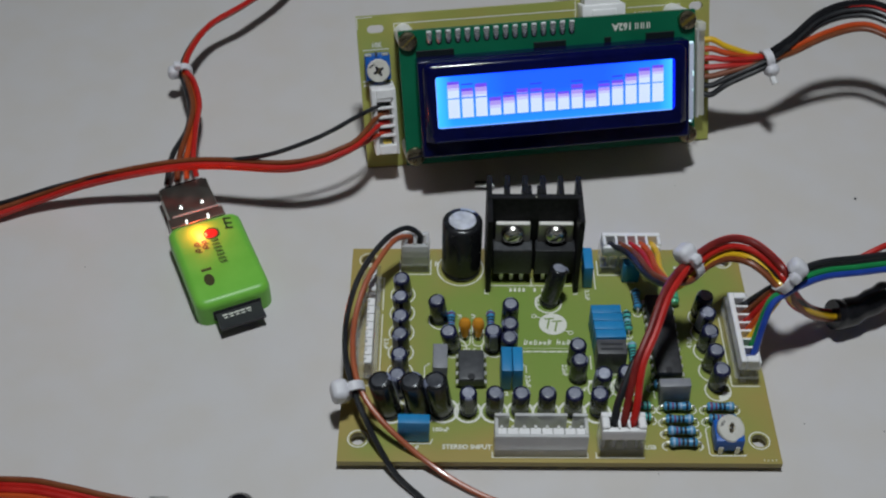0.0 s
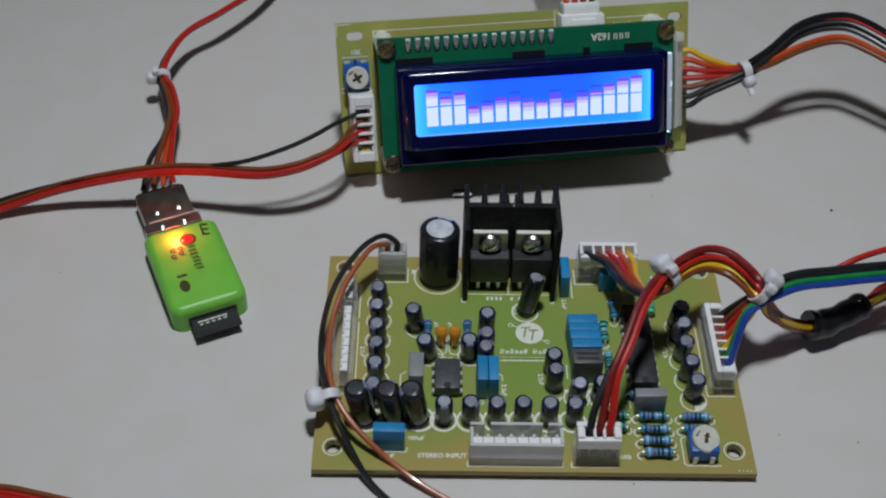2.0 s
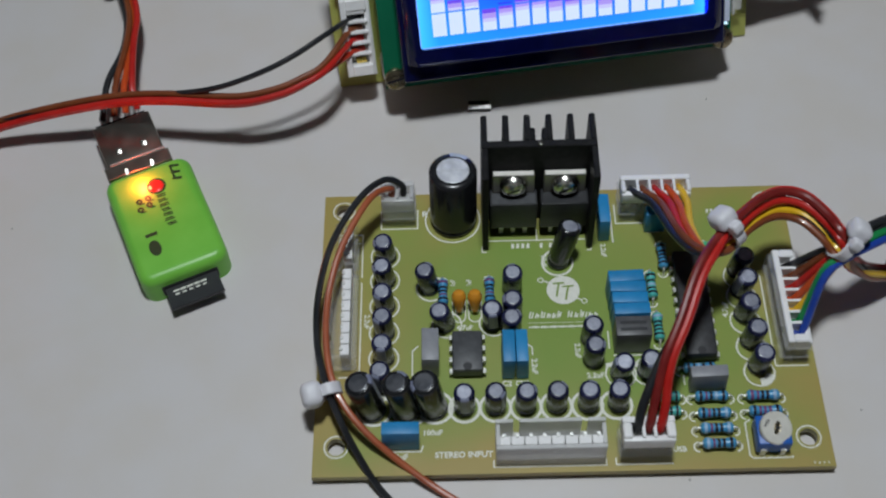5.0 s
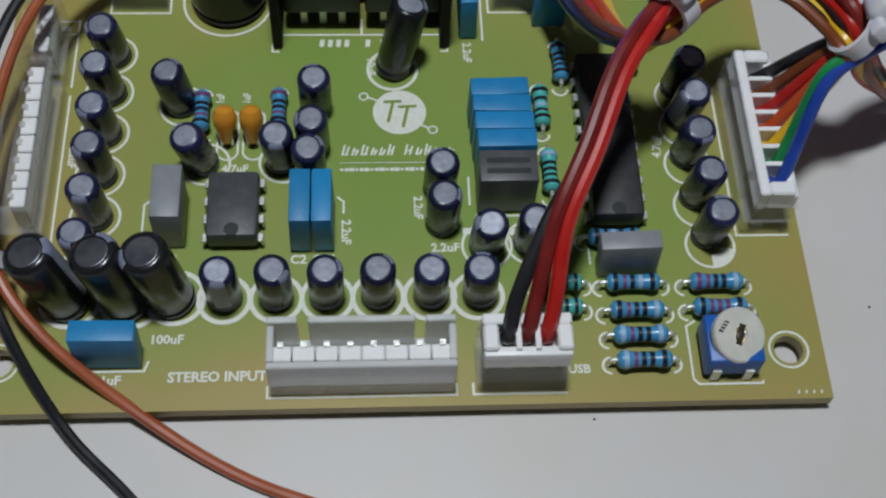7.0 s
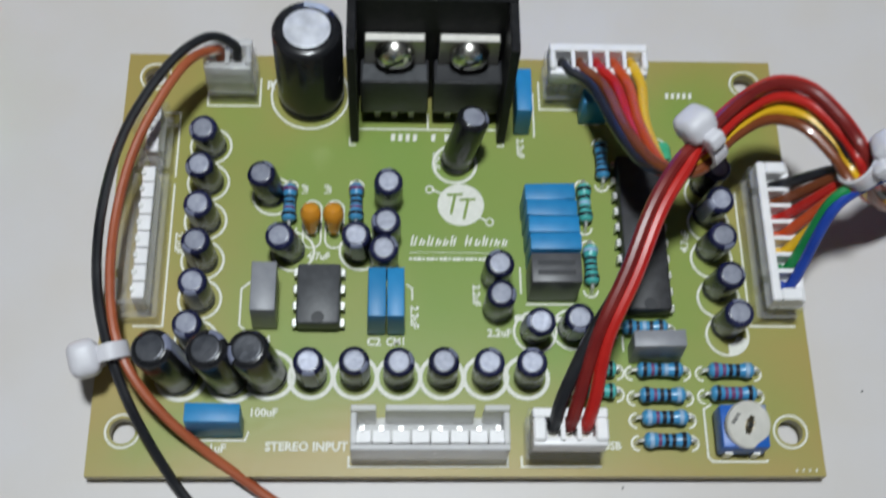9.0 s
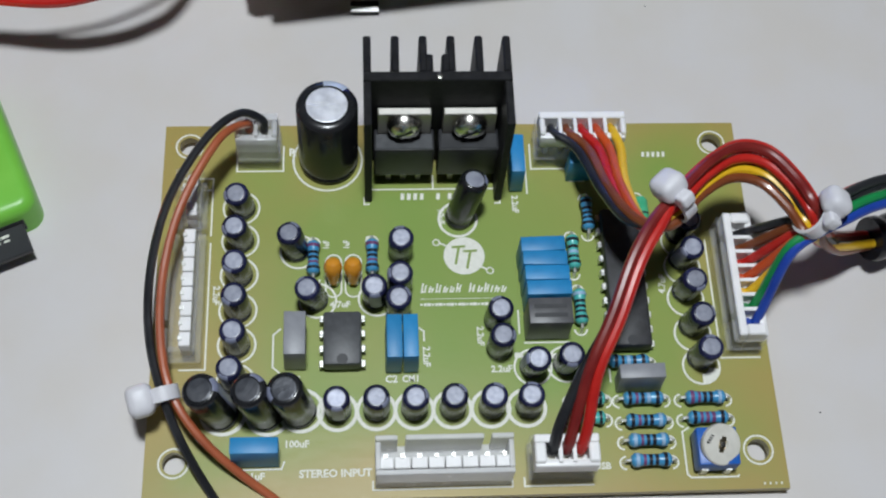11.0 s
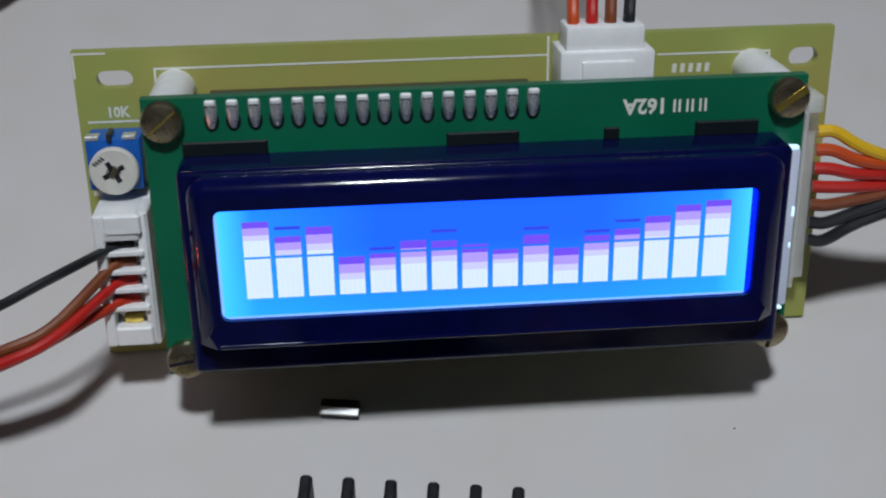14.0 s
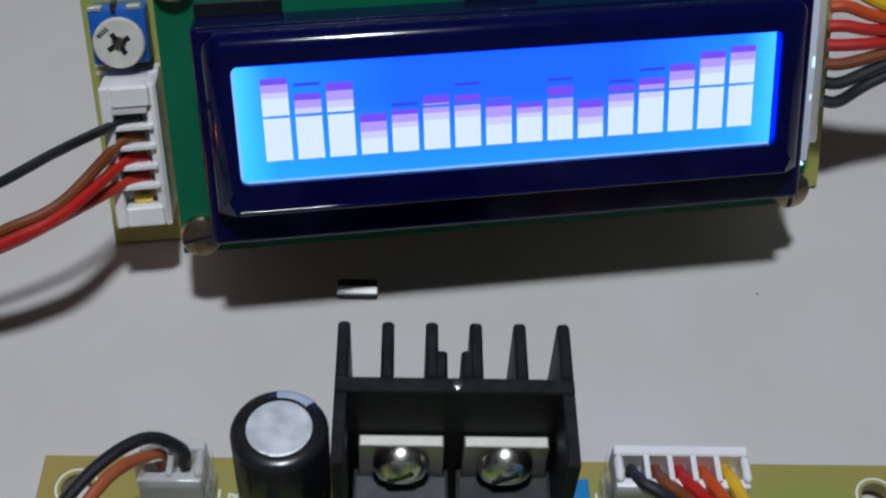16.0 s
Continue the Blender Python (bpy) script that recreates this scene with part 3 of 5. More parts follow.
RES_B, RES_T = res_meshes(M_RES), res_meshes(M_RESTEAL)
BANDS = {}
for nm, mt in (("d", M_BAND_D), ("p", M_BAND_P), ("w", M_BAND_W)):
    for zz, r in ((-2.2, 1.20), (-1.15, 0.98), (-0.2, 0.97), (0.75, 0.97), (2.1, 1.20)):
        BANDS[nm, zz] = mesh_of("band", lathe(bmesh.new(), [(r - 0.3, zz - 0.3), (r, zz - 0.27), (r, zz + 0.27), (r - 0.3, zz + 0.3)], 16), mt)


def resistor(x, y, along, code="dpddw", meshes=None, z=6.1, length=1.0, pads=True):
    """along: 0 for the x axis, 90 for the y axis."""
    meshes = meshes or RES_B
    m = mm(x, y, z) @ Matrix.Rotation(radians(along), 4, "Z") @ Matrix.Rotation(radians(90), 4, "Y") @ Matrix.Diagonal((0.95, 0.95, length * 1.02, 1))
    body = part("resistor", meshes[0], None, board, "small blue resistor with dark colour bands" if meshes is RES_B else "small teal resistor with colour bands", m)
    for c, zz in zip(code, (-2.2, -1.15, -0.2, 0.75, 2.1)):
        part("band", BANDS[c, zz], None, body, m=m)
    for k in (1, -1):
        part("lead", meshes[1], None, body, m=m @ Matrix.Diagonal((1, 1, k, 1)))
    if pads:
        c, s = math.cos(radians(along)), math.sin(radians(along))
        for k in (1, -1):
            px_, py_ = x + k * 3.6 * length * c, y + k * 3.6 * length * s
            sring(px_, py_, 1.0, 0.3, along + (90 if k < 0 else -90), along + (270 if k < 0 else 90))


for y, code in ((14.6, "dpdwd"), (10.95, "dpddw"), (7.75, "wpddw"), (4.55, "wpddd")):
    resistor(78.0 + 0.1 * (14.6 - y) * 0.2, y, 0, code)
resistor(88.0, 14.55, 0, "ppddw")
resistor(88.0, 11.2, 0, "dpppd")
resistor(76.4, 20.9, 0, "ddwdd")
resistor(69.3, 14.7, 0, "ddwdd", RES_T, length=0.8)
resistor(69.1, 11.5, 0, "ddwdd", RES_T, length=0.8)
resistor(25.7, 40.0, 90, "dpddp", length=0.92)
resistor(35.4, 40.2, 90, "dpddp", length=0.92)
resistor(69.0, 40.4, 90, "ddwdd", RES_T, length=0.95)
resistor(69.35, 30.5, 90, "ddddw", RES_T, length=0.95)
resistor(72.0, 47.6, 90, "ddddd", length=0.95)
# small green bead
bead = part("green_bead", lathe(bmesh.new(), [(0, -2.3), (0.9, -2.1), (1.25, -1.4), (1.25, 1.4), (0.9, 2.1), (0, 2.3)], 16), M_BEAD, board, "small green glass diode", mm(81.3, 48.2, 6.2, 90, 0, 0))
part("band", lathe(bmesh.new(), [(0.9, 0.9), (1.28, 0.95), (1.28, 1.3), (0.9, 1.35)], 16), M_BAND_D, bead, m=mm(81.3, 48.2, 6.2, 90, 0, 0))
sring(81.1, 51.3, 0.9, 0.25)
sring(81.1, 47.0, 0.9, 0.25)
# tantalum beads
for x in (29.0, 32.25):
    drop = part("bead_capacitor", lathe(bmesh.new(), [(0, 0), (0.65, 0.05), (0.86, 0.6), (1.05, 1.5), (1.35, 2.4), (1.5, 3.3), (1.45, 4.0), (1.1, 4.7), (0.6, 5.0), (0, 5.1)], 20), M_TANT, board, "glossy orange bead capacitor", mm(x, 35.6, ZT + 1.0, -24, 0, 0))
    for k in (-0.6, 0.6):
        part("lead", tube(bmesh.new(), [(x + k, 35.7, ZT), (x + k, 35.8, ZT + 1.6)], 0.25, 6, 2), M_TIN, drop)
    sline((x - 1.3, 34.8), (x - 1.3, 39.8))
    sline((x + 1.3, 34.8), (x + 1.3, 39.8))
    sring(x, 34.8, 1.3, 0.28, 180, 360)
    sring(x, 39.8, 1.3, 0.28, 0, 180)


# chips
def chip(x0, x1, y0, y1, n, material, label, ztop=8.2):
    w = (x1 - x0) / 2
    cx, cy = (x0 + x1) / 2, (y0 + y1) / 2
    bm = box(bmesh.new(), -w, w, -(y1 - y0) / 2, (y1 - y0) / 2, ZT + 0.7, ztop, bevel=0.5, seg=2)
    ic = part("chip", bm, material, board, label, mm(cx, cy, 0))
    bm = lathe(bmesh.new(), [(0.9, ztop + 0.012), (0, ztop + 0.012)], 16)
    part("notch_mark", bm, M_CARD, ic, m=mm(cx, y0 + 0.9, 0))
    bm = bmesh.new()
    box(bm, 0, 0.45, -0.55, 0.55, 1.6, 2.0)
    box(bm, 0.3, 0.62, -0.55, 0.55, 0.9, 1.95, bevel=0.1, seg=1)
    box(bm, 0.34, 0.58, -0.25, 0.25, -0.2, 1.0)
    pin = mesh_of("pin", bm, M_TIN)
    for k in range(n):
        yy = cy + 2.54 * (k - (n - 1) / 2)
        part("pin", pin, None, ic, m=mm(x1, yy, ZT))
        part("pin", pin, None, ic, m=mm(x0, yy, ZT, 0, 0, 180))


chip(27.4, 33.5, 20.5, 29.6, 4, M_CHIPGREY, "eight-pin black chip with bright pins")
chip(73.8, 80.2, 22.8, 47.5, 10, M_EPOXY, "long twenty-pin black chip with bright pins")


# connector headers; the length runs along the x axis of m
def header(length, n, m, label, depth=5.8, h=8.6, material=None, teeth=True):
    material = material or M_CLEAR
    head = part("connector_header", B(0, length, 0, depth, 0, 2.6, bevel=0.15, seg=1), material, board, label, m)
    a = length * 0.16
    part("front_wall", B(0, length, 0, 0.8, 2.5, h - 1.0, bevel=0.15, seg=1), material, head, m=m)
    for x0 in (0, length - 0.8):
        part("side_wall", B(x0, x0 + 0.8, 0.75, depth - 0.75, 2.5, h - 0.8, bevel=0.15, seg=1), material, head, m=m)
    for x0, x1 in ((0, a), (a + 1.2, length - a - 1.2), (length - a, length)):
        part("back_wall", B(x0, x1, depth - 0.8, depth, 2.5, h, bevel=0.15, seg=1), material, head, m=m)
    for k in range(n):
        x = length / 2 + 2.54 * (k - (n - 1) / 2)
        part("pin", B(x - 0.32, x + 0.32, depth * 0.45, depth * 0.45 + 0.64, -0.1, h - 1.2), M_TIN, head, m=m)
        if teeth:
            part("tooth", B(x - 1.2, x + 1.2, 1.1, 2.9, 2.4, h - 1.6, bevel=0.15, seg=1), M_NYLON, head, m=m)
    return head


def plug(length, n, m, h0, h1, depth, parent, label="", material=None, pitch=2.54):
    """A white crimp housing with an open slot for each wire."""
    material = material or M_NYLON
    y0, y1 = 0.5, depth - 0.9
    bm = box(bmesh.new(), 0.2, length - 0.2, y1 - 1.3, y1, h0, h1, bevel=0.2, seg=1)
    p = part("plug", bm, material, parent, label, m)
    part("floor", B(0.3, length - 0.3, y0 + 0.15, y1 - 1.28, h0 + 0.1, h1 - 2.9, bevel=0.2, seg=1), material, p, m=m)
    part("lip", B(0.25, length - 0.25, y0 - 0.45, y0 + 0.75, h0 - 0.05, h1 - 0.7, bevel=0.3), material, p, m=m)
    wide = length > pitch * n + 1.5
    for k in range(1, n) if wide else range(n + 1):
        x = length / 2 + pitch * (k - n / 2)
        e = 0.32 if 0 < k < n else 0.55
        part("rib", B(x - e, x + e, y0 + 0.1, y1 - 1.25, h1 - 2.95, h1 - 0.1, bevel=0.1, seg=1), material, p, m=m)
    if wide:
        for x0, x1 in ((0.2, (length - pitch * n) / 2), (length - (length - pitch * n) / 2, length - 0.2)):
            part("end_block", B(x0 + 0.03, x1 - 0.03, y0 + 0.05, y1 - 1.33, h0 + 0.05, h1 + 0.06, bevel=0.25, seg=1), material, p, m=m)
    for k in range(n):
        x = length / 2 + pitch * (k - (n - 1) / 2)
        part("contact", B(x - 0.5, x + 0.5, y0 + 0.8, y1 - 1.4, h1 - 2.9, h1 - 2.6), M_SHELL, p, m=m)
    return p


header(20.8, 8, mm(35.4, 1.6, ZT), "milky white eight-pin header, empty", material=M_MILKY)
header(10.2, 4, mm(58.7, 1.6, ZT), "milky white header with a plug in it", teeth=False, h=7.0, material=M_THIN)
header(7.4, 2, mm(12.8, 57.6, ZT), "milky white two-pin header with a plug", teeth=False, h=7.0, material=M_THIN)
header(15.0, 5, mm(63.5, 57.6, ZT), "milky white five-pin header with a plug", teeth=False, h=7.0, material=M_THIN)
header(22.0, 7, mm(98.1, 22.0, ZT, 0, 0, 90), "milky white seven-pin header with a plug", teeth=False, h=7.0, material=M_THIN)
header(22.5, 8, mm(8.2, 21.6, ZT, 0, 0, 90), "clear eight-pin header, empty", depth=5.2, material=M_THIN)
header(8.2, 3, mm(8.2, 45.0, ZT, 0, 0, 90), "clear three-pin header, empty", depth=4.6, material=M_THIN)
for p in (((35.0, 2.6), (35.0, 1.3), (56.5, 1.3), (56.5, 2.6)), ((58.4, 2.6), (58.4, 1.3), (69.1, 1.3)), ((12.5, 62), (12.5, 57.2), (20.4, 57.2), (20.4, 62)),
          ((63.2, 62), (63.2, 57.2), (69, 57.2)), ((92.0, 43), (92.0, 21.7), (98.4, 21.7)), ((8.6, 43.5), (8.6, 21.3), (4.6, 21.3)), ((8.6, 45), (8.6, 55.8), (3.4, 55.8)),
          ((3.4, 53.6), (8.6, 53.6)), ((34.2, 51.8), (34.2, 50.6), (35.0, 50.6)), ((35.0, 53.4), (57.0, 53.4)), ((46.0, 53.4), (46.0, 56)), ((57.4, 51.8), (57.4, 50.6), (56.6, 50.6)),
          ((20.4, 28), (19.3, 27), (19.3, 21.5), (20.4, 20.5)), ((92.1, 2.2), (92.0, 2.0), (84.6, 2.0), (84.0, 2.6), (84.0, 9.4), (85.0, 10.0)),
          ((73.4, 20), (73.4, 18)), ((42.9, 27.8), (43.6, 27.2), (43.6, 25.6)), ((62.2, 60), (62.2, 52.4)), ((60, 24.9), (67.2, 24.9)), ((59.2, 26.6), (59.2, 30.5)),
          ((14, 4.9), (21, 4.9), (21.4, 6.0))):
    sline(*p)

# trimmer
tr = part("trimmer", box(bmesh.new(), 84.9, 91.3, 2.7, 8.7, ZT + 0.9, 9.3, bevel=0.3), M_TRIMBLUE, board, "blue trimmer with an ivory dial")


def dial_parts(parent, m, r=3.0, cross=True):
    d = part("dial", lathe(bmesh.new(), [(0, 0), (r * 0.9, 0), (r, 0.3), (r, 1.0), (r * 0.94, 1.25), (0.9, 1.3), (0.8, 1.0), (0, 1.0)], 28), M_DIAL, parent, "ivory plastic dial", m)
    if cross:
        bm = bmesh.new()
        box(bm, -1.5, 1.5, -0.32, 0.32, 0.95, 1.33)
        box(bm, -0.32, 0.32, -1.5, 1.5, 0.95, 1.34)
        part("cross_slot", bm, M_BAND_D, d, m=m @ Matrix.Rotation(0.5, 4, "Z"))
        part("wiper", B(-0.85, 0.85, -0.36, 0.36, 1.2, 1.42, bevel=0.1, seg=1), M_BRASS, d, m=m @ Matrix.Rotation(1.1, 4, "Z"))
    else:
        part("slot", B(-1.4, 1.4, -0.55, 0.55, 1.0, 1.34, bevel=0.2, seg=1), M_BRASS, d, "worn brass slot", m @ Matrix.Rotation(1.0, 4, "Z"))
        part("wiper", lathe(bmesh.new(), [(0.5, 1.3), (0.42, 1.5), (0, 1.58)], 14), M_CHROME, d, m=m)
    bm = bmesh.new()
    for k in range(4):
        line(bm, -2.4 + 0.35 * k, 1.2 + 0.25 * k, -2.1 + 0.35 * k, 1.0 + 0.25 * k, 0.22, 1.27)
    part("print", bm, M_BAND_D, d, m=m)


dial_parts(tr, mm(88.2, 5.9, 9.2, 22, 6, 20), 3.2, cross=False)
for x in (86.2, 90.0):
    part("leg", B(x - 0.5, x + 0.5, 2.4, 2.7, ZT - 0.1, 7.0), M_TIN, tr)

# heat sink with two power devices
sink = bmesh.new()
box(sink, 34.3, 57.6, 58.9, 60.6, ZT + 0.4, 30.0, bevel=0.15, seg=1)
hs = part("heat_sink", sink, M_SINK, board, "black finned aluminium heat sink")
for x in (34.3, 56.35):
    part("side_wall", B(x, x + 1.25, 51.0, 58.95, ZT + 0.1, 29.8, bevel=0.15, seg=1), M_SINK, hs)
for k in range(6):
    x, w = 34.3 + 4.41 * k, 1.25
    part("fin", B(x, x + w, 60.5, 67.4, ZT + 0.4, 30.0, bevel=0.3, seg=1), M_SINK, hs)
    if k in (2, 3):
        x += 0.9 if k == 2 else -0.9
        part("fin_step", B(x, x + w, 60.5, 64.0, ZT + 0.4, 29.9, bevel=0.3, seg=1), M_SINK, hs)
part("rivet", lathe(bmesh.new(), [(0.55, 0), (0.5, 0.3), (0, 0.45)], 12), M_CHROME, hs, m=mm(46.2, 59.6, 30.0))
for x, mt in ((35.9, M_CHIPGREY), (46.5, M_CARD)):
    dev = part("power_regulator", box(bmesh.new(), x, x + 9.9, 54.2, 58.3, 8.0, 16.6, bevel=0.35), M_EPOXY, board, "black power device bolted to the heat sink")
    # thin plate in a paler grey: the lamp's reflection on top, as colour
    part("sheen_plate", B(x + 0.3, x + 9.6, 54.4, 57.2, 16.5, 16.75, bevel=0.1, seg=1), mt, dev, "upper face, lamp sheen put into its paler grey")
    part("tab", B(x + 0.6, x + 9.3, 57.3, 58.8, 16.0, 22.3, bevel=0.1, seg=1), M_SHELL, dev, "plated metal tab")
    # edge made matt and pale to hold the lamp's reflection on the metal
    part("tab_edge", B(-4.15, 4.15, -0.55, 0.55, -0.3, 0.2, bevel=0.1, seg=1), M_LIP, dev, "upper edge of the tab, lamp gleam in its pale colour", mm(x + 4.95, 57.95, 22.4, 6, 0, 0))
    screw = part("screw", lathe(bmesh.new(), [(0, 0), (2.9, 0), (2.85, 0.7), (2.4, 1.4), (1.4, 1.9), (0, 2.05)], 28), M_CHROME, dev, "domed steel screw", mm(x + 4.95, 57.3, 19.6, 90, 0, 0))
    part("slot", B(-1.5, 1.5, -0.25, 0.25, 1.75, 2.07), M_BAND_D, screw, m=mm(x + 4.95, 57.3, 19.6, 90, 0, 0) @ Matrix.Rotation(0.6, 4, "Z"))
    for k in range(3):
        part("leg", B(x + 2.0 + 2.54 * k, x + 2.9 + 2.54 * k, 55.4, 55.9, ZT - 0.1, 8.2), M_TIN, dev)

# printing on the board
bm = silk
words(bm, "STEREO INPUT", 23.7, 3.5, ZT + 0.05, 1.25, stretch=0.98)
words(bm, "100uF", 21.3, 8.3, ZT + 0.05, 1.15)
words(bm, "0.1uF", 15.0, 3.3, ZT + 0.05, 1.15)
words(bm, "C2", 37.2, 18.6, ZT + 0.05, 1.2)
words(bm, "CM1", 39.9, 18.6, ZT + 0.05, 1.2, stretch=0.85)
words(bm, "2.2uF", 43.4, 24.6, ZT + 0.05, 1.15, turn=-90)
words(bm, "2.2uF", 52.3, 27.9, ZT + 0.05, 1.1, turn=-90)
words(bm, "2.2uF", 54.2, 20.0, ZT + 0.05, 1.15)
words(bm, "2.2uF", 59.5, 52.0, ZT + 0.05, 1.1, turn=-90)
words(bm, "4.7uF", 28.4, 31.7, ZT + 0.05, 1.1)
words(bm, "2.2uF", 9.4, 35.8, ZT + 0.05, 1.1, turn=-90)
words(bm, "4.7uF", 84.0, 33.2, ZT + 0.05, 1.15, turn=82)
words(bm, "10uF", 46.7, 49.6, ZT + 0.05, 1.1, turn=-90)
words(bm, "R", 21.3, 60.2, ZT + 0.05, 1.5)
words(bm, "USB", 69.5, 3.7, ZT + 0.05, 1.1)
words(bm, "C4", 21.9, 18.9, ZT + 0.05, 1.1)
for x, y, w in ((28.2, 42.2, 1.5), (31.6, 42.2, 1.5)):
    words(bm, "1uF", x, y, ZT + 0.05, 1.0, turn=90, stretch=0.8)
for x0, x1 in ((40.3, 44.8), (46.4, 47.4), (48.4, 50.2)):
    n = max(1, round((x1 - x0) / 1.1))
    for k in range(n):
        sline((x0 + 1.1 * k + 0.4, 51.7), (x0 + 1.1 * k + 0.45, 52.3), w=0.62)
# maker's mark: a white disc with two cut strokes, and bars for the lettering
lathe(bm, [(3.45, ZT + 0.025), (0, ZT + 0.025)], 40, Matrix.Translation((50.8, 40.7, 0)))
sring(46.2, 43.2, 0.55, 0.22)
sring(55.0, 37.9, 0.55, 0.22)
sline((46.7, 43.1), (47.8, 42.6))
sline((54.4, 38.2), (53.4, 38.7))
xs = 43.3
for k, w in enumerate((1.0, 0.85, 1.0, 0.8, 0.75, 0.9, 0.0, 1.2, 0.85, 0.85, 0.35, 0.85, 0.75)):
    if w:
        hgt = 1.7 if k in (0, 2, 5, 7, 9) else 1.2
        for e in (-w / 4, w / 4) if w > 0.5 else (0,):
            sline((xs + w / 2 + e - 0.1, 34.15), (xs + w / 2 + e + 0.2, 34.0 + hgt - (0.15 if e <= 0 else 0.45)), w=0.27)
        if w > 0.5:
            sline((xs + w / 4, 34.2 + 0.5 * (k % 2)), (xs + 3 * w / 4, 34.2 + 0.5 * (k % 2)), w=0.24)
    xs += w + 0.28 if w else 0.9
for k in range(22):
    sline((43.35 + 0.63 * k, 31.9), (43.40 + 0.63 * k, 31.9), w=0.36 + 0.1 * (k % 3))
sline((43.2, 32.9), (57.0, 32.9), w=0.10)
for x, y, n, w in ((83.2, 59.9, 5, 0.5), (96.0, 0.8, 4, 0.22), (24.2, 43.5, 1, 0.5), (34.6, 44.0, 1, 0.5)):
    for k in range(n):
        sline((x + 0.9 * k, y - w / 2), (x + 0.9 * k + 0.05, y + w / 2), w=w)
for x, y in ((64.4, 22.6), (58.6, 22.8), (70.2, 55.0), (71.4, 55.0), (94.6, 23.4), (3.9, 54.6), (5.2, 54.6), (6.6, 54.6)):
    sline((x, y), (x + 0.5, y), w=0.9)
part("print", silk, M_SILK, board, "white printed outlines and lettering", smooth=0)
bm = bmesh.new()
for x, y in ((49.7, 40.9), (51.6, 40.1)):
    line(bm, x - 0.35, y - 1.6, x + 0.25, y + 1.3, 0.42, ZT + 0.07)
    line(bm, x - 0.75, y + 1.4, x + 1.2, y + 1.5, 0.40, ZT + 0.07)
part("emblem_strokes", bm, M_PCB, board, smooth=0)

# ---- the display, standing on its lower edge and leaning back ----
LU = Vector((0.991, 0.1335, 0.0)).normalized()
LV = Vector((-0.0605, 0.4515, 0.8902))
LV = (LV - LU * LV.dot(LU)).normalized()
LN = LU.cross(LV)
LC = Vector((52.33, 103.05, 28.34))
LM = Matrix((LU, LV, LN)).transposed().to_4x4()
LM.translation = LC / 1000


def lcd(x, y, z):
    """A place on the display, in world millimetres."""
    return LC + LU * x + LV * y + LN * z


ZF = -15.5
display = thing("display_board", "blue sixteen-column character display on an olive carrier board", "display", Matrix.Translation(lcd(0, -21.4, ZF - 1.6) / 1000))
part("carrier_board", plate(bmesh.new(), [(-50.2, -21.5), (48.5, -21.5), (48.5, 20.8), (-50.2, 20.8)],
                            [slot_points(-45.1, 17.1, 4.6, 1.15), slot_points(44.6, 16.8, 4.0, 1.3)], ZF - 1.6, ZF), M_CARRIER, display, "olive green carrier board", LM)
bm = bmesh.new()
for p in (((-50.0, 20.5), (-46.0, 20.5)), ((-50.0, 20.5), (-50.0, 17.5)), ((-40.0, 16.5), (-40.0, 18.3), (10.4, 18.3), (10.4, 20.6)), ((25.0, 17.8), (39.9, 17.8), (39.9, 16.6)), ((10.4, 18.3), (10.4, 14)), ((-48.9, 11.6), (-42.0, 11.6))):
    for a, b in zip(p, p[1:]):
        line(bm, *a, *b, 0.28, ZF)
words(bm, "10K", -46.6, 12.2, ZF + 0.05, 1.4, stretch=0.9)
for k in range(5):
    line(bm, 27.2 + 1.1 * k, 15.6, 27.25 + 1.1 * k, 16.2, 0.6, ZF)
for k in range(2):
    line(bm, -49.2, 1.9 + 1.1 * k, -48.5, 1.9 + 1.1 * k, 0.6, ZF)
part("print", bm, M_SILK, display, "white printed lines", LM, smooth=0)
pcb = part("display_board_front", plate(bmesh.new(), [(-40, -18), (40, -18), (40, 18.2), (-40, 18.2)], [circle_points(x, y, 1.2) for x in (-37.6, 37.6) for y in (-15.6, 15.6)], -3.1, -1.5),
           M_LCDPCB, display, "dark green display module board", LM)
joint = bmesh.new()
lathe(joint, [(0, -1.9), (0.34, -1.75), (0.55, -1.2), (0.72, -0.4), (0.80, 0.6), (0.80, 1.1), (0.70, 1.45), (0.42, 1.62), (0, 1.66)], 18, Matrix.Rotation(radians(-90), 4, "X") @ Matrix.Diagonal((1, 0.85, 1, 1)))
joint = mesh_of("solder_pin", joint, M_SOLDER)
# near-white pin ends: the highlight on top of each is in their colour
pin_end = mesh_of("pin_end", B(-0.66, 0.66, 1.05, 1.75, 0.1, 0.86, bevel=0.16, seg=1), M_PINEND)
# black ovals put the shade below each pin into colour
shade_oval = mesh_of("pin_shade", lathe(bmesh.new(), [(0.9, 0.03), (0.7, 0.10), (0, 0.12)], 14, Matrix.Diagonal((1.0, 1.5, 1, 1))), M_TAB)
for k in range(16):
    x = -31.9 + 2.545 * k
    part("solder_pin", joint, None, pcb, m=LM @ mm(x, 16.2, -1.45))
    part("pin_end", pin_end, None, pcb, m=LM @ mm(x, 16.2, -1.45))
    part("pin_shade", shade_oval, None, pcb, m=LM @ mm(x, 15.3, -1.5))
# brown box holds the shaded band behind the pins in its colour
part("pin_strip_shade", B(-33.3, 7.8, 13.0, 15.3, ZF + 0.02, -3.12, bevel=0.2, seg=1), M_STRIP, display, "dark brown pin strip with the shade behind it coloured in", LM)
bm = bmesh.new()
words(bm, "162A", 22.7, 15.9, -1.44, 1.9, turn=180, stretch=0.95)
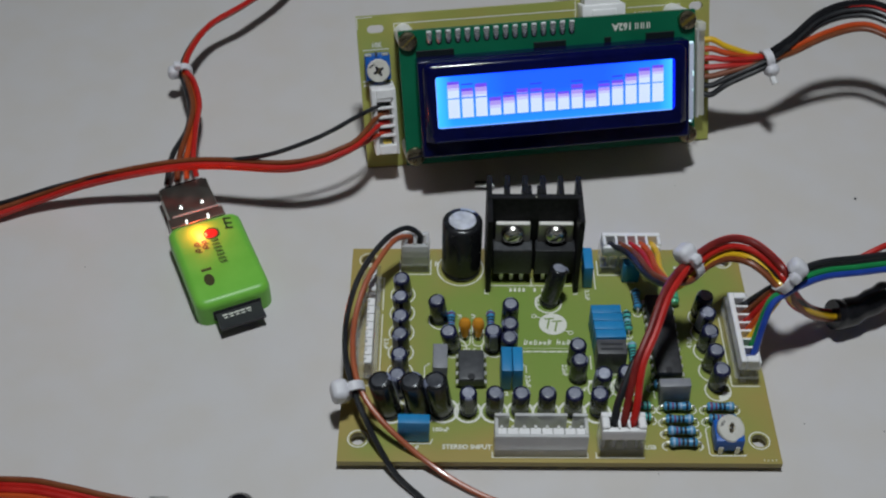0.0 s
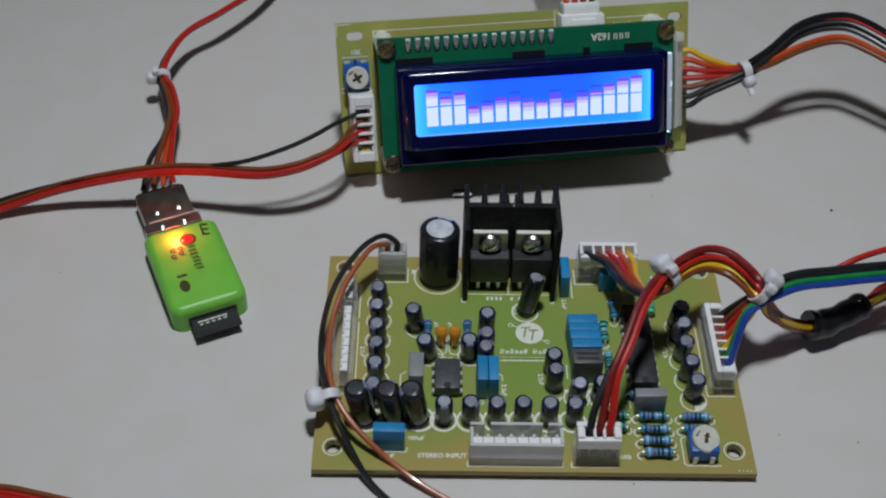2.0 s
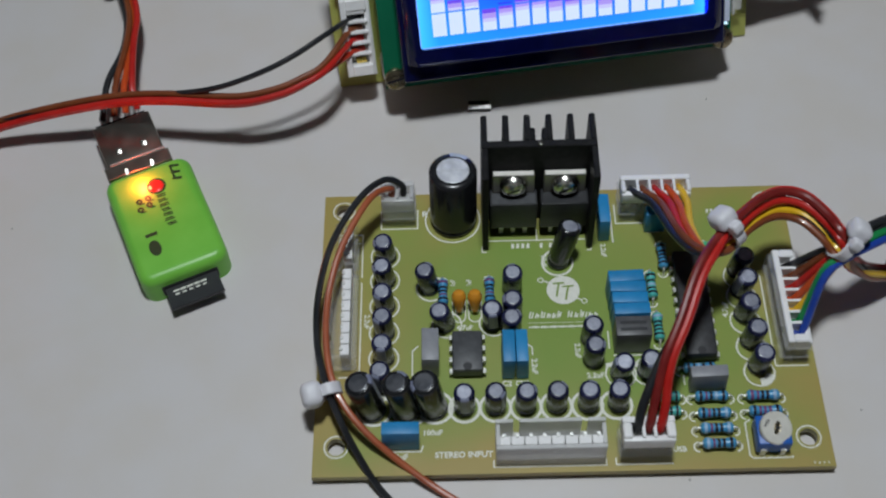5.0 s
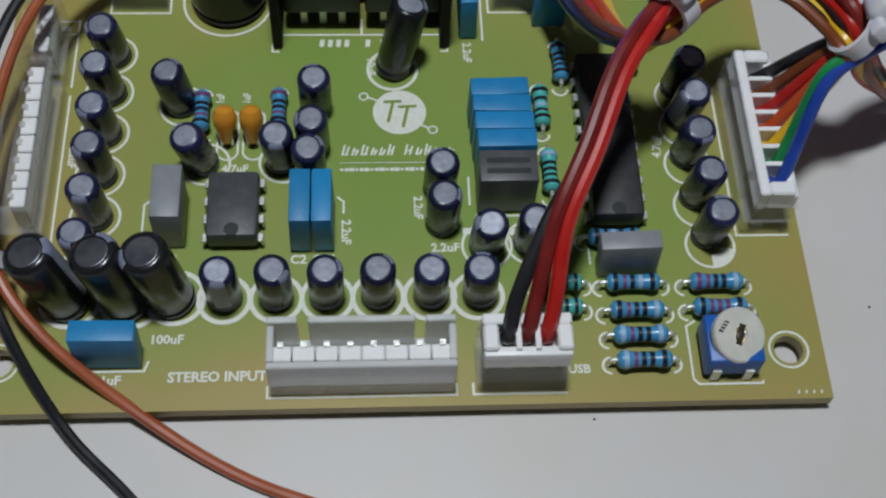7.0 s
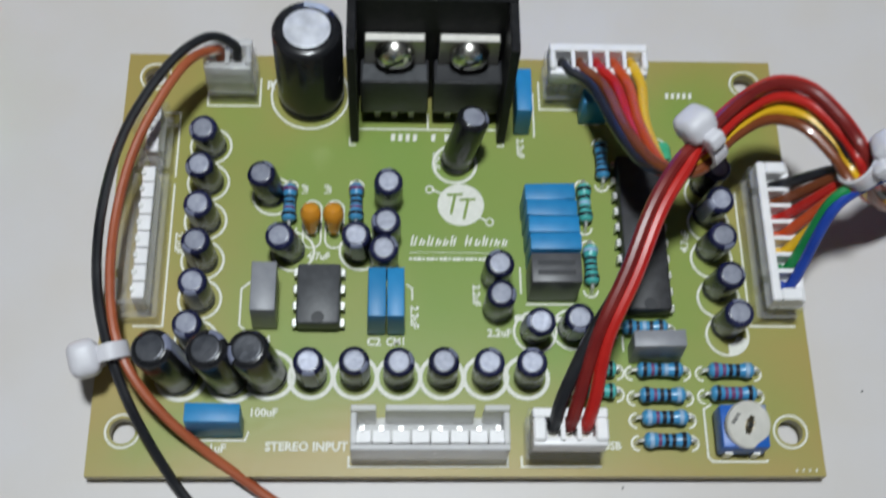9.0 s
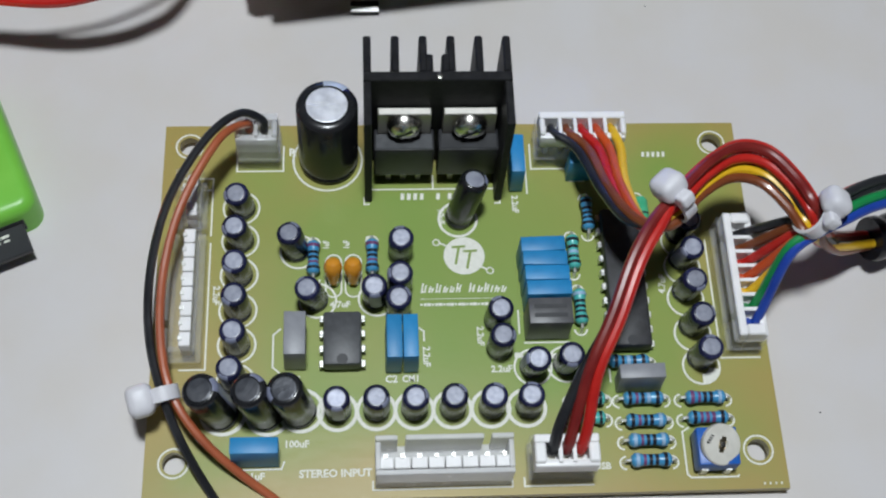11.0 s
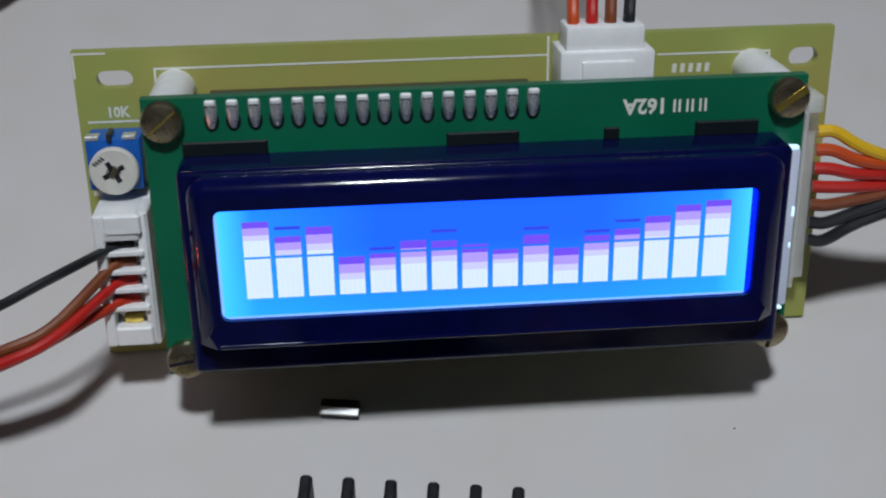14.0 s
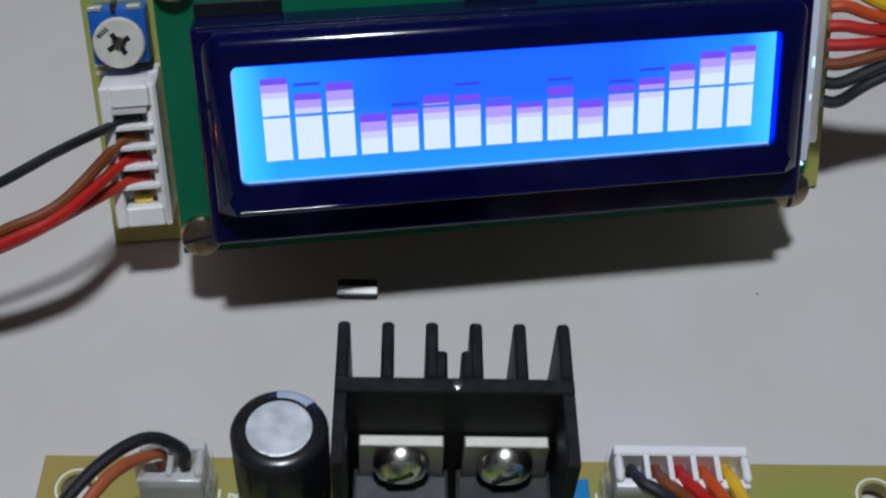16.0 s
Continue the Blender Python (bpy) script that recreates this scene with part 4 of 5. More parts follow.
for k in range(3):
    for e in (-0.32, 0.32):
        line(bm, 27.1 - 1.6 * k + e, 14.3, 27.1 - 1.6 * k + e, 15.6, 0.3, -1.47)
part("print", bm, M_SILK, pcb, "white printed type number", LM, smooth=0)
for x0, x1, y0, y1 in ((-35.6, -25.5, 11.0, 12.8), (-4.2, 4.6, 11.0, 12.7), (15.0, 16.9, 11.0, 12.6), (26.3, 34.2, 11.0, 12.9)):
    part("bezel_tab", B(x0, x1, y0, y1, -1.6, -1.1, bevel=0.15, seg=1), M_TAB, pcb, m=LM)
# folded metal bezel with its window
WINDOW = [(cx + 0.9 * math.cos(radians(a)), cy + 0.9 * math.sin(radians(a))) for cx, cy, a0 in ((31.1, 6.3, 0), (-30.9, 6.3, 90), (-30.9, -5.8, 180), (31.1, -5.8, 270))
          for a in (a0, a0 + 30, a0 + 60, a0 + 90)]


def tier(x0, x1, y0, y1, z0, z1, r, foot=True):
    """One step of the bezel, its outer edges rounded; foot: the lower edge too."""
    bm = plate(bmesh.new(), [(x0, y0), (x1, y0), (x1, y1), (x0, y1)], [WINDOW], z0, z1)
    es = [e for e in bm.edges if all(v.co.z > z1 - 0.1 and (abs(v.co.x) > 34 or abs(v.co.y) > 10) for v in e.verts) and len(e.link_faces) == 2 and e.calc_face_angle(0) > 1]
    es += [e for e in bm.edges if abs(e.verts[0].co.z - e.verts[1].co.z) > 2 and abs(e.verts[0].co.x) > 34]
    if not foot:
        es = [e for e in es if max(v.co.y for v in e.verts) > y0 + 1]
    bmesh.ops.bevel(bm, geom=es, offset=r, segments=5, profile=0.5, affect="EDGES")
    return bm


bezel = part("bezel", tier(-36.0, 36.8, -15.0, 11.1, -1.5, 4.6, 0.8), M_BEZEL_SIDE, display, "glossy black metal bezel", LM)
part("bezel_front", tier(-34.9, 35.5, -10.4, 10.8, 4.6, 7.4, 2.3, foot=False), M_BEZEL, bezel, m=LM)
# added bead: its round flank draws the highlight line along the lower edge
part("highlight_bead", tube(bmesh.new(), [(-32.3, -10.1, 7.2), (0, -10.1, 7.2), (33.0, -10.1, 7.2)], 0.34, 12, 4), M_BEZEL, bezel, "bead added along the bezel to catch a highlight", LM)
screen = part("screen", B(-31.85, 32.05, -6.75, 7.25, 5.6, 6.6), M_SCREEN, bezel, "lit blue display panel", LM)
heights = (0.93, 0.74, 0.84, 0.46, 0.50, 0.62, 0.60, 0.54, 0.46, 0.62, 0.44, 0.58, 0.64, 0.78, 0.90, 0.94)
fades = (0.16, 0.16, 0.20, 0.20, 0.16, 0.20, 0.18, 0.22, 0.12, 0.24, 0.20, 0.18, 0.16, 0.18, 0.18, 0.16)
ghosts = (0, 0.12, 0, 0, 0.06, 0, 0.14, 0, 0.05, 0.10, 0, 0.07, 0.12, 0, 0, 0)
for x0, x1, y0, y1, mt in ((31.35, 32.0, -6.7, 7.2, M_RIM), (-31.3, 31.3, 6.95, 7.2, M_RIM), (-31.8, -31.5, -6.7, 7.2, M_RIMW), (-31.3, 31.3, -6.7, -6.45, M_RIMW)):
    part("screen_edge", B(x0, x1, y0, y1, 6.6, 6.66), mt, bezel, m=LM)
for k, (hh, ff) in enumerate(zip(heights, fades)):
    x0 = -28.7 + 3.64 * k
    y0, full = -4.2, 10.4

    def cell(a, b, mt, name):
        for lo, hi in ((a, min(b, 0.482)), (max(a, 0.512), b)):
            if hi - lo > 0.012:
                part(name, B(x0, x0 + 3.02, y0 + full * lo, y0 + full * hi, 6.6, 6.66), mt, bezel, m=LM)
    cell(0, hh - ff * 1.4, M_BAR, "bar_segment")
    cell(hh - ff * 1.4, hh - ff, M_FADE3, "fading_segment")
    if ff:
        cell(hh - ff, hh - ff * 0.45, M_FADE2, "fading_segment")
        cell(hh - ff * 0.45, hh, M_FADE, "fading_segment")
    if ghosts[k]:
        cell(hh + ghosts[k] - 0.035, hh + ghosts[k], M_GHOST, "ghost_segment")
part("backlight", B(36.7, 39.0, -11.4, 9.6, -1.4, 1.2, bevel=0.3), M_GLOW, display, "milky backlight edge", LM)
for x0, x1, y0, y1 in ((37.5, 38.7, 9.6, 10.1), (38.5, 38.9, 0.8, 2.2), (38.5, 38.8, -3.4, -2.6), (37.4, 38.5, -11.9, -11.5)):
    part("light_leak", B(x0, x1, y0, y1, 0.5, 1.3, bevel=0.12, seg=1), M_LEAK, display, "backlight leaking past its edge", LM)
head = mesh_of("screw", lathe(bmesh.new(), [(0, -0.2), (2.45, -0.2), (2.5, 0), (2.5, 1.0), (2.3, 1.35), (1.7, 1.55), (0, 1.6)], 28), M_BRASS)
groove = mesh_of("slot", B(-2.2, 2.2, -0.22, 0.22, 1.2, 1.63), M_BAND_D)
# gold slots put a glint into the two upper screws
thin_glint_groove = mesh_of("slot", B(-2.2, 2.2, -0.13, 0.13, 1.2, 1.64), M_GOLD)
wide_glint_groove = mesh_of("slot", B(-2.2, 2.2, -0.45, 0.45, 1.2, 1.66), M_GOLD)
spacer = mesh_of("spacer", lathe(bmesh.new(), [(1.5, ZF), (2.6, ZF), (2.6, -3.1), (1.5, -3.1)], 24), M_NYLON)
for x, y, a in ((-37.6, 15.6, 40), (37.6, 15.6, 35), (-37.6, -15.6, 10), (37.9, -15.8, 80)):
    s = part("screw", head, None, display, "dull brass slotted screw", LM @ mm(x, y, -1.5))
    part("slot", wide_glint_groove if x > 0 and y > 0 else thin_glint_groove if y > 0 else groove, None, s, m=LM @ mm(x, y, -1.5, 0, 0, a))
    part("spacer", spacer, None, display, "white nylon spacer", LM @ mm(x, y, 0))
# trimmer on the carrier
tr = part("trimmer", B(-48.8, -42.0, 4.1, 10.9, ZF + 0.4, ZF + 5.2, bevel=0.3), M_TRIMBLUE, display, "blue trimmer with an ivory dial", LM)
dial_parts(tr, LM @ mm(-45.4, 6.9, ZF + 5.2), 3.1)
for x in (-47.9, -43.3):
    part("leg", B(x - 0.85, x + 0.85, 10.7, 11.25, ZF + 3.6, ZF + 5.3, bevel=0.1, seg=1), M_TIN, tr, m=LM)
part("post", B(-46.0, -45.4, 10.7, 11.6, ZF + 3.0, ZF + 5.6), M_EPOXY, tr, m=LM)
# side connector on the carrier: its length runs down the board
M5 = LM @ mm(-41.6, -15.6, ZF, 0, 0, 90)
cn = part("connector_header", B(-47.9, -41.4, -16.0, 2.8, ZF, ZF + 4.0, bevel=0.2, seg=1), M_CLEAR, display, "milky white five-pin header", LM)
part("back_wall", B(-42.3, -41.4, -15.8, 2.6, ZF + 4, ZF + 9.6, bevel=0.2, seg=1), M_CLEAR, cn, m=LM)
plug(18.4, 5, M5, 1.0, 10.6, 7.4, display, "white five-way plug")
part("end_block", B(-47.6, -42.6, -0.9, 2.7, ZF + 4, ZF + 10.4, bevel=0.3), M_NYLON, display, "white plug end", LM)
# top connector
top_plug = part("plug", box(bmesh.new(), 10.8, 22.8, 13.2, 20.2, ZF, ZF + 7.0, bevel=0.4), M_NYLON, display, "white four-way plug on the upper edge", LM)
part("collar", B(11.6, 21.6, 19.6, 23.2, ZF + 1, ZF + 6.2, bevel=0.4), M_NYLON, top_plug, m=LM)
part("rib", B(13.5, 20.2, 14.5, 19.0, ZF + 6.6, ZF + 7.5, bevel=0.3), M_NYLON, top_plug, m=LM)
# right connector
cr = part("connector_header", B(42.6, 46.0, -13.5, 11.5, ZF, ZF + 4.2, bevel=0.3), M_HALFCLEAR, display, "clear plastic seven-pin header", LM)
part("edge_wall", B(42.4, 43.0, -13.0, 11.6, ZF + 4.1, ZF + 8.4, bevel=0.15, seg=1), M_HALFCLEAR, cr, m=LM)
part("latch", B(43.2, 45.4, 11.0, 13.4, ZF + 2.0, ZF + 7.0, bevel=0.4), M_HALFCLEAR, cr, m=LM)
# small black switch with a bright end, low under the display
sw = part("push_switch", B(32.1, 37.4, 92.0, 94.4, TZ, 2.9, bevel=0.3), M_EPOXY, display, "small black switch with a bright metal end")
part("metal_end", B(-2.65, 2.65, -0.6, 0.5, -0.25, 0.25, bevel=0.12, seg=1), M_TIN, sw, "bright metal end", mm(34.75, 92.3, 3.1, 17, 0, 0))


# ---- cables ----
def wire(name, color, points, r, parent, label=""):
    return part(name, tube(bmesh.new(), points, r, 10, 6), WIRE[color], parent, label)


def offset(points, d):
    return [tuple(Vector(p) + Vector(d)) for p in points]


def cable_tie(parent, centre, axis, r, head_dir, size=4.4, label="milky white cable tie"):
    """A strap round the bundle, its square head and cut tail."""
    q = Vector(axis).to_track_quat("Z", "X").to_matrix().to_4x4()
    m = Matrix.Translation(Vector(centre) / 1000) @ q
    strap = part("cable_tie", lathe(bmesh.new(), [(r, -1.2), (r + 0.5, -1.1), (r + 0.5, 1.1), (r, 1.2), (r - 0.1, 0)], 24), M_TIE, parent, label, m)
    h = (q.inverted() @ Vector(head_dir).to_4d()).to_3d()
    a = math.degrees(math.atan2(h.y, h.x))
    hm = m @ Matrix.Rotation(radians(a), 4, "Z")
    part("head", box(bmesh.new(), r - 0.6, r + size * 0.7, -size / 2, size / 2, -size / 2, size / 2, bevel=1.4, seg=4), M_TIE, strap, m=hm)
    part("tail", box(bmesh.new(), r - 1.2, r + 0.9, size / 2 - 0.6, size / 2 + 1.6, -1.2, 1.2, bevel=0.5, seg=3), M_TIE, strap, m=hm)
    return strap


R = 0.78
# harness over the main board: five wires from the rear plug, three from the front plug, seven from the side plug
harness = thing("wire_harness", "bundle of coloured wires tied above the circuit board", "wire harness", mm(85, 40, ZT))
plug(15.0, 5, mm(63.5, 57.6, ZT), 6.6, 10.4, 5.8, harness, "white five-way plug")
plug(10.2, 3, mm(58.7, 1.6, ZT), 6.4, 10.4, 5.8, harness, "white four-way plug with three wires", pitch=2.1)
plug(22.0, 7, mm(97.9, 22.2, ZT, 0, 0, 90), 5.0, 8.5, 5.8, harness, "white seven-way plug")
ARC = [(81.2, 37.8, 28.8), (86.6, 43.2, 28.2), (92.2, 47.0, 26.6), (97.3, 46.6, 25.6), (101.0, 42.0, 25.6), (103.0, 37.4, 25.6)]
SLOT5 = [(65.9 + 2.54 * k, 59.4, 13.2) for k in range(5)]
for k, col in enumerate(("black", "brown", "red", "orange", "yellow")):
    s = Vector(SLOT5[k])
    d = Vector(((k - 2) * 0.6, (2 - k) * 0.3, (k % 2) * 1.3 - 1.9))
    mid = Vector((74.4, 46.0, 18.0)) + Vector(((k - 2) * 0.95, (k - 2) * 0.35, 0.5 * (k % 2)))
    pts = [tuple(s + Vector((0, 1.3, -0.8))), tuple(s + Vector((0.2, -0.6, 0.7))), tuple(s + Vector((0.9 + (4 - k) * 0.75, -4.5, 1.6))), tuple(mid), tuple(Vector((76.5, 36.8, 25.0)) + d)]
    tail = [(111.5, 38.2, 13), (117.5, 40.8, 8.4), (122.4, 41.9, 7.6), (127.2, 44.0, 8.0), (134.9, 47.7, 9.5), (141, 51.0, 10.5), (157, 58, 9.0)] if col != "black" else [(113, 41.5, 25), (121, 44.0, 24), (131, 46.5, 23), (150, 50, 21)]
    e = Vector((0.2 * (k - 2), -1.4 + 0.5 * k, -2.2 + (k % 3) * 0.9))
    if col in ("yellow", "brown"):
        e += Vector((-0.6, -2.0, -0.8))
    wire("wire", col, pts + offset(ARC, e) + ([tuple(Vector((105.8, 36.4, 19.5)) + d * 0.8)] if tail[0][2] < 20 else []) + offset(tail, (0, -1.2, 0.9) if col == "yellow" else d * 0.5), R, harness)
for k, col in enumerate(("black", "maroon", "red")):
    x = 61.7 + 2.1 * k
    d = Vector(((k - 1) * 1.3, (1 - k) * 0.3, (0.2, 0.7, 0.3)[k]))
    under = Vector((0.5, -0.5, -1.4)) if k == 0 else d
    pts = [(x, 4.9, 12.0), (x + 0.1, 4.4, 14.0), (x + 0.8, 7.0, 17.5)] + [tuple(Vector(p) + d.lerp(under, w)) for p, w in (((66.6, 13.5, 22.5), 0.3), ((70.0, 20.5, 26.0), 0.75), ((73.4, 28.5, 28.5), 1.0), ((77.2, 34.6, 29.3), 1.0))]
    e = Vector((-0.3 + 0.3 * k, 0.2 + 0.7 * k, (-1.0, 0.9, 0.5)[k]))
    wire("wire", col, pts + offset(ARC, e) + [(106.0, 36.4, 20.5 + k * 0.5), (111.3, 37.6 + k * 0.8, 13.4), (117.5, 40.4 + k * 0.6, 8.4), (122.4, 41.9, 7.6), (127.2, 43.8 + k * 0.4, 8.2), (134.9, 47.4 + k * 0.5, 9.6), (141, 50.6 + k, 10.8), (157, 58, 9.0)], 0.88, harness)
for k, col in enumerate(("black", "brown", "red", "orange", "yellow", "green", "blue")):
    y = 40.6 - 2.54 * k
    last = Vector((103.9, 37.2 - 0.4 * k, 24.5 - 0.25 * k))
    start = Vector((94.8, y, 10.9))
    out = start + Vector((1.6, 0.15, 0.9))
    mid = (out * 0.45 + last * 0.55) + Vector((0.3, 0, 1.8 - 0.2 * abs(k - 3)))
    if k > 4:
        mid += Vector((-1.2, 1.2, 2.0))
    if col in ("black", "green", "blue", "red"):
        tail = [(108.5, 39.0, 25.5), (114, 41.6, 25.0), (121.5, 43.6, 24.0), (131, 46.0, 23.0), (150, 50.0, 21.0)]
        j = ("black", "red", "green", "blue").index(col)
        tail = offset(tail, (0, (1.4, 1.9, -1.0, -2.4)[j], (0, -1.4, -0.6, -1.0)[j]))
        if col == "red":
            tail[3:] = [(131, 49.4, 24.5), (150, 56.0, 25.0)]
    else:
        tail = offset([(106.2, 36.0, 19.0), (111.4, 37.2, 12.6), (117.5, 40.0, 8.0), (122.4, 41.5, 7.3), (127.2, 43.4, 7.8), (134.9, 47.0, 9.2), (141, 49.8, 9.8), (157, 56, 8.0)], (0, 0.5 * (k - 2), 0.4 * (k % 2)))
    wire("wire", col, [tuple(start), tuple(out), tuple(mid), tuple(last)] + tail, R, harness)
part("heat_shrink", tube(bmesh.new(), [(119.0, 41.1, 8.1), (122.4, 41.9, 7.5), (127.2, 43.9, 8.0), (131.2, 45.8, 8.8), (134.2, 47.3, 9.4)], 3.8, 16, 8, radii=lambda t: 0.98 - 0.14 * t + 0.05 * math.sin(9 * t) + 0.04 * math.sin(23 * t)), M_SHRINK, harness, "black heat-shrink sleeve")
cable_tie(harness, (81.2, 37.6, 28.8), (0.7, 0.62, 0.15), 2.5, (-0.5, 0.35, 0.8), 4.7)
cable_tie(harness, (103.3, 37.0, 25.0), (0.75, -0.2, -0.5), 2.9, (0.2, 0.25, 0.95), 4.5)

# pair of wires at the side of the board
pair = thing("wire_pair", "black and copper-coloured wire pair curving off the board", "wire pair", mm(8, 30, ZT))
plug(7.4, 2, mm(12.8, 57.6, ZT), 2.8, 10.4, 5.8, pair, "clear two-way plug", M_HALFCLEAR)
wire("wire", "black", [(17.7, 60.6, 12.6), (17.5, 60.9, 15.5), (14.0, 60.5, 18.0), (9.0, 55.5, 18.5), (3.6, 45.8, 17.0), (1.0, 35.6, 14.5), (0.9, 25.2, 13.0), (3.0, 16.0, 12.0), (6.8, 7.2, 9.0), (12.8, -1.8, 3.6), (20.0, -9.0, TZ + 0.9), (28, -18, TZ + 0.9), (42, -30, TZ + 0.9)], 0.70, pair)
wire("wire", "copper", [(15.2, 60.6, 12.6), (15.0, 60.4, 15.0), (11.0, 56.0, 17.6), (5.6, 45.2, 16.5), (2.9, 35.0, 14.0), (2.8, 24.0, 13.0), (5.0, 14.6, 12.0), (10.6, 7.2, 9.0), (20.9, -0.2, 4.0), (31.5, -6.7, TZ + 0.9), (42, -11, TZ + 0.9), (62, -18, TZ + 0.9)], 0.70, pair)
cable_tie(pair, (3.6, 14.8, 11.8), (0.25, -0.9, -0.25), 2.0, (-1, -0.2, 0.1), 5.0)

# wires from the display's side plug, drooping away over the table
leads = thing("display_leads", "black, brown, red and orange wires plugged into the display", "wires", mm(-40, 86, TZ))
LWB = [(0.5, 93.6, 26.4), (-6.0, 89.2, 25.2), (-13.5, 86.4, 23.2), (-24.0, 85.4, 19.8), (-37.5, 87.0, 16.4), (-49.9, 87.9, 14.8), (-65.2, 87.0, 12.0), (-81.0, 85.8, 8.2), (-96.6, 82.3, 5.0), (-125, 74, 2.6)]
LWR = [(0.5, 90.0, 19.8), (-4.5, 86.4, 19.4), (-10.1, 84.4, 18.4), (-19.0, 83.6, 17.2), (-34.4, 85.6, 16.4), (-45.2, 86.4, 15.4), (-57.7, 86.4, 13.0), (-73.6, 85.7, 9.0), (-87.7, 83.0, 5.0), (-96.2, 79.4, 4.0), (-122, 68, 2.6)]
for k, col in enumerate(("black", "brown", "red", "vermilion")):
    yl = -1.9 - 2.54 * k
    a, b = lcd(-43.6, yl, ZF + 8.4), lcd(-46.4, yl - 0.2, ZF + 9.6)
    w = LWB if k == 0 else offset(LWR, ((0, 0, 0), (0, 0.9, 0.9), (0.4, -0.8, 0.7), (-0.4, -0.2, -0.7))[k])
    wire("wire", col, [tuple(a), tuple(b)] + w, 0.62 if k == 0 else 0.74, leads)
part("contact", B(-45.8, -43.4, -12.7, -11.5, ZF + 8.4, ZF + 9.2, bevel=0.2), M_GOLD, leads, "bare gold contact", LM)

# wires from the display's other side, tied and arching away
rleads = thing("display_ribbon", "bundle of yellow, red, brown and black wires arching from the display", "wires", mm(115, 121, TZ))
RUP = [(113.6, 119.4, 26.2), (120.8, 124.6, 28.0), (129.2, 131.0, 31.5), (138.6, 133.0, 33.5), (147.1, 130.4, 33.5), (162, 118, 30), (185, 100, 22)]
for k, col in enumerate(("yellow", "orange", "red", "red", "brown", "black", "black")):
    yl = 8.2 - 2.54 * k
    a, b = lcd(45.4, yl, -9.8), lcd(47.6, yl, -9.2)
    d = Vector((0, 0.9 * (3 - k) * 0.45, 0.7 * ((k % 3) - 1) + 0.2 * (3 - k)))
    tail = RUP if k not in (1, 4) else [(113.6, 119.4, 26.2), (120.8, 122.6, 26.4), (130.4, 126.6, 28.8), (140.0, 128.4, 30.6), (147, 125.0, 30.6), (162, 113, 28), (184, 96, 21)]
    wire("wire", col, [tuple(a), tuple(b), tuple(lcd(52, yl * 0.66 + 0.4, -8.4))] + offset(tail, d), R * 1.08, rleads)
part("sleeve", tube(bmesh.new(), offset(RUP, (0.6, 0.9, 1.2)), 1.25, 12, 6), M_SHRINK, rleads, "black outer sleeve")
cable_tie(rleads, (113.4, 119.2, 26.2), (0.9, 0.3, 0.15), 2.5, (0.35, -0.75, -0.35), 3.7)
part("tie_tail", tube(bmesh.new(), [(114.2, 116.4, 24.4), (114.8, 115.0, 23.3), (115.5, 113.6, 22.2)], 0.9, 8, 3), M_NYLON, rleads, "cut end of the cable tie")

# wires out of the display's upper plug, running back and down to the table
back = thing("rear_leads", "orange, red, brown and black wires leaving the display's upper edge", "wires", mm(68, 150, TZ))
for k, col in enumerate(("orange", "red", "brown", "black")):
    a, b = lcd(12.9 + 2.4 * k, 21.0, ZF + 3.6), lcd(12.9 + 2.4 * k, 25.0, ZF + 3.4)
    wire("wire", col, [tuple(a), tuple(b), tuple(b + Vector((-0.5 + 0.4 * k, 12, 3.0))), tuple(b + Vector((-2 + k, 30, -4))), (58 + 2 * k, 190, 20), (40 + 2 * k, 230, 3.5), (10, 300, 3.0)], R, back)

# ---- the memory-card reader and its socket ----
ua = math.degrees(math.atan2(7.6, 17.2))
UM = mm(-34.2, 59.0, TZ, 0, 0, ua)      # x across, y towards the plug
reader = thing("card_reader", "lime green plastic memory-card reader lying on the table", "card reader", UM)
bm = bmesh.new()
box(bm, -9.6, 9.8, -15.2, 14.9, 0.05, 7.6)
bmesh.ops.bevel(bm, geom=[e for e in bm.edges if abs(e.verts[0].co.z - e.verts[1].co.z) > 2], offset=3.0, segments=5, profile=0.5, affect="EDGES")
bmesh.ops.bevel(bm, geom=[e for e in bm.edges if all(v.co.z > 7 for v in e.verts) and e.calc_face_angle(0) > 1], offset=2.1, segments=6, profile=0.5, affect="EDGES")
shell = part("shell", bm, M_USB, reader, m=UM)
part("seam", tube(bmesh.new(), [(-9.65, -11.5, 2.6), (-9.65, 11.0, 2.6)], 0.12, 6, 0), M_INK, shell, m=UM)
part("card_opening", B(-5.9, 6.6, -15.35, -14.4, 1.2, 4.6, bevel=0.2, seg=1), M_EPOXY, shell, m=UM)
card = part("memory_card", B(-5.4, 6.2, -21.0, -14.0, 1.3, 2.3, bevel=0.2, seg=1), M_CARD, reader, "black memory card half out of its slot", UM @ mm(0, 0, 0.5, -3, 0, 0))
bm = bmesh.new()
for k in range(5):
    line(bm, -3.6 + 1.5 * k, -16.8, -2.8 + 1.5 * k, -16.8, 0.5, 2.31)
    line(bm, -3.4 + 1.5 * k, -17.7, -2.9 + 1.5 * k, -17.7, 0.4, 2.312)
part("print", bm, M_SILK, card, m=WM[card], smooth=0)
led = part("led", lathe(bmesh.new(), [(1.75, 7.55), (1.6, 7.75), (1.1, 7.95), (0, 8.0)], 20), M_LED, shell, "red indicator light", UM @ mm(1.0, 8.4, 0))
part("rim", lathe(bmesh.new(), [(2.15, 7.5), (2.1, 7.72), (1.7, 7.72), (1.65, 7.5)], 20), M_INK, led, m=UM @ mm(1.0, 8.4, 0))
bm = bmesh.new()
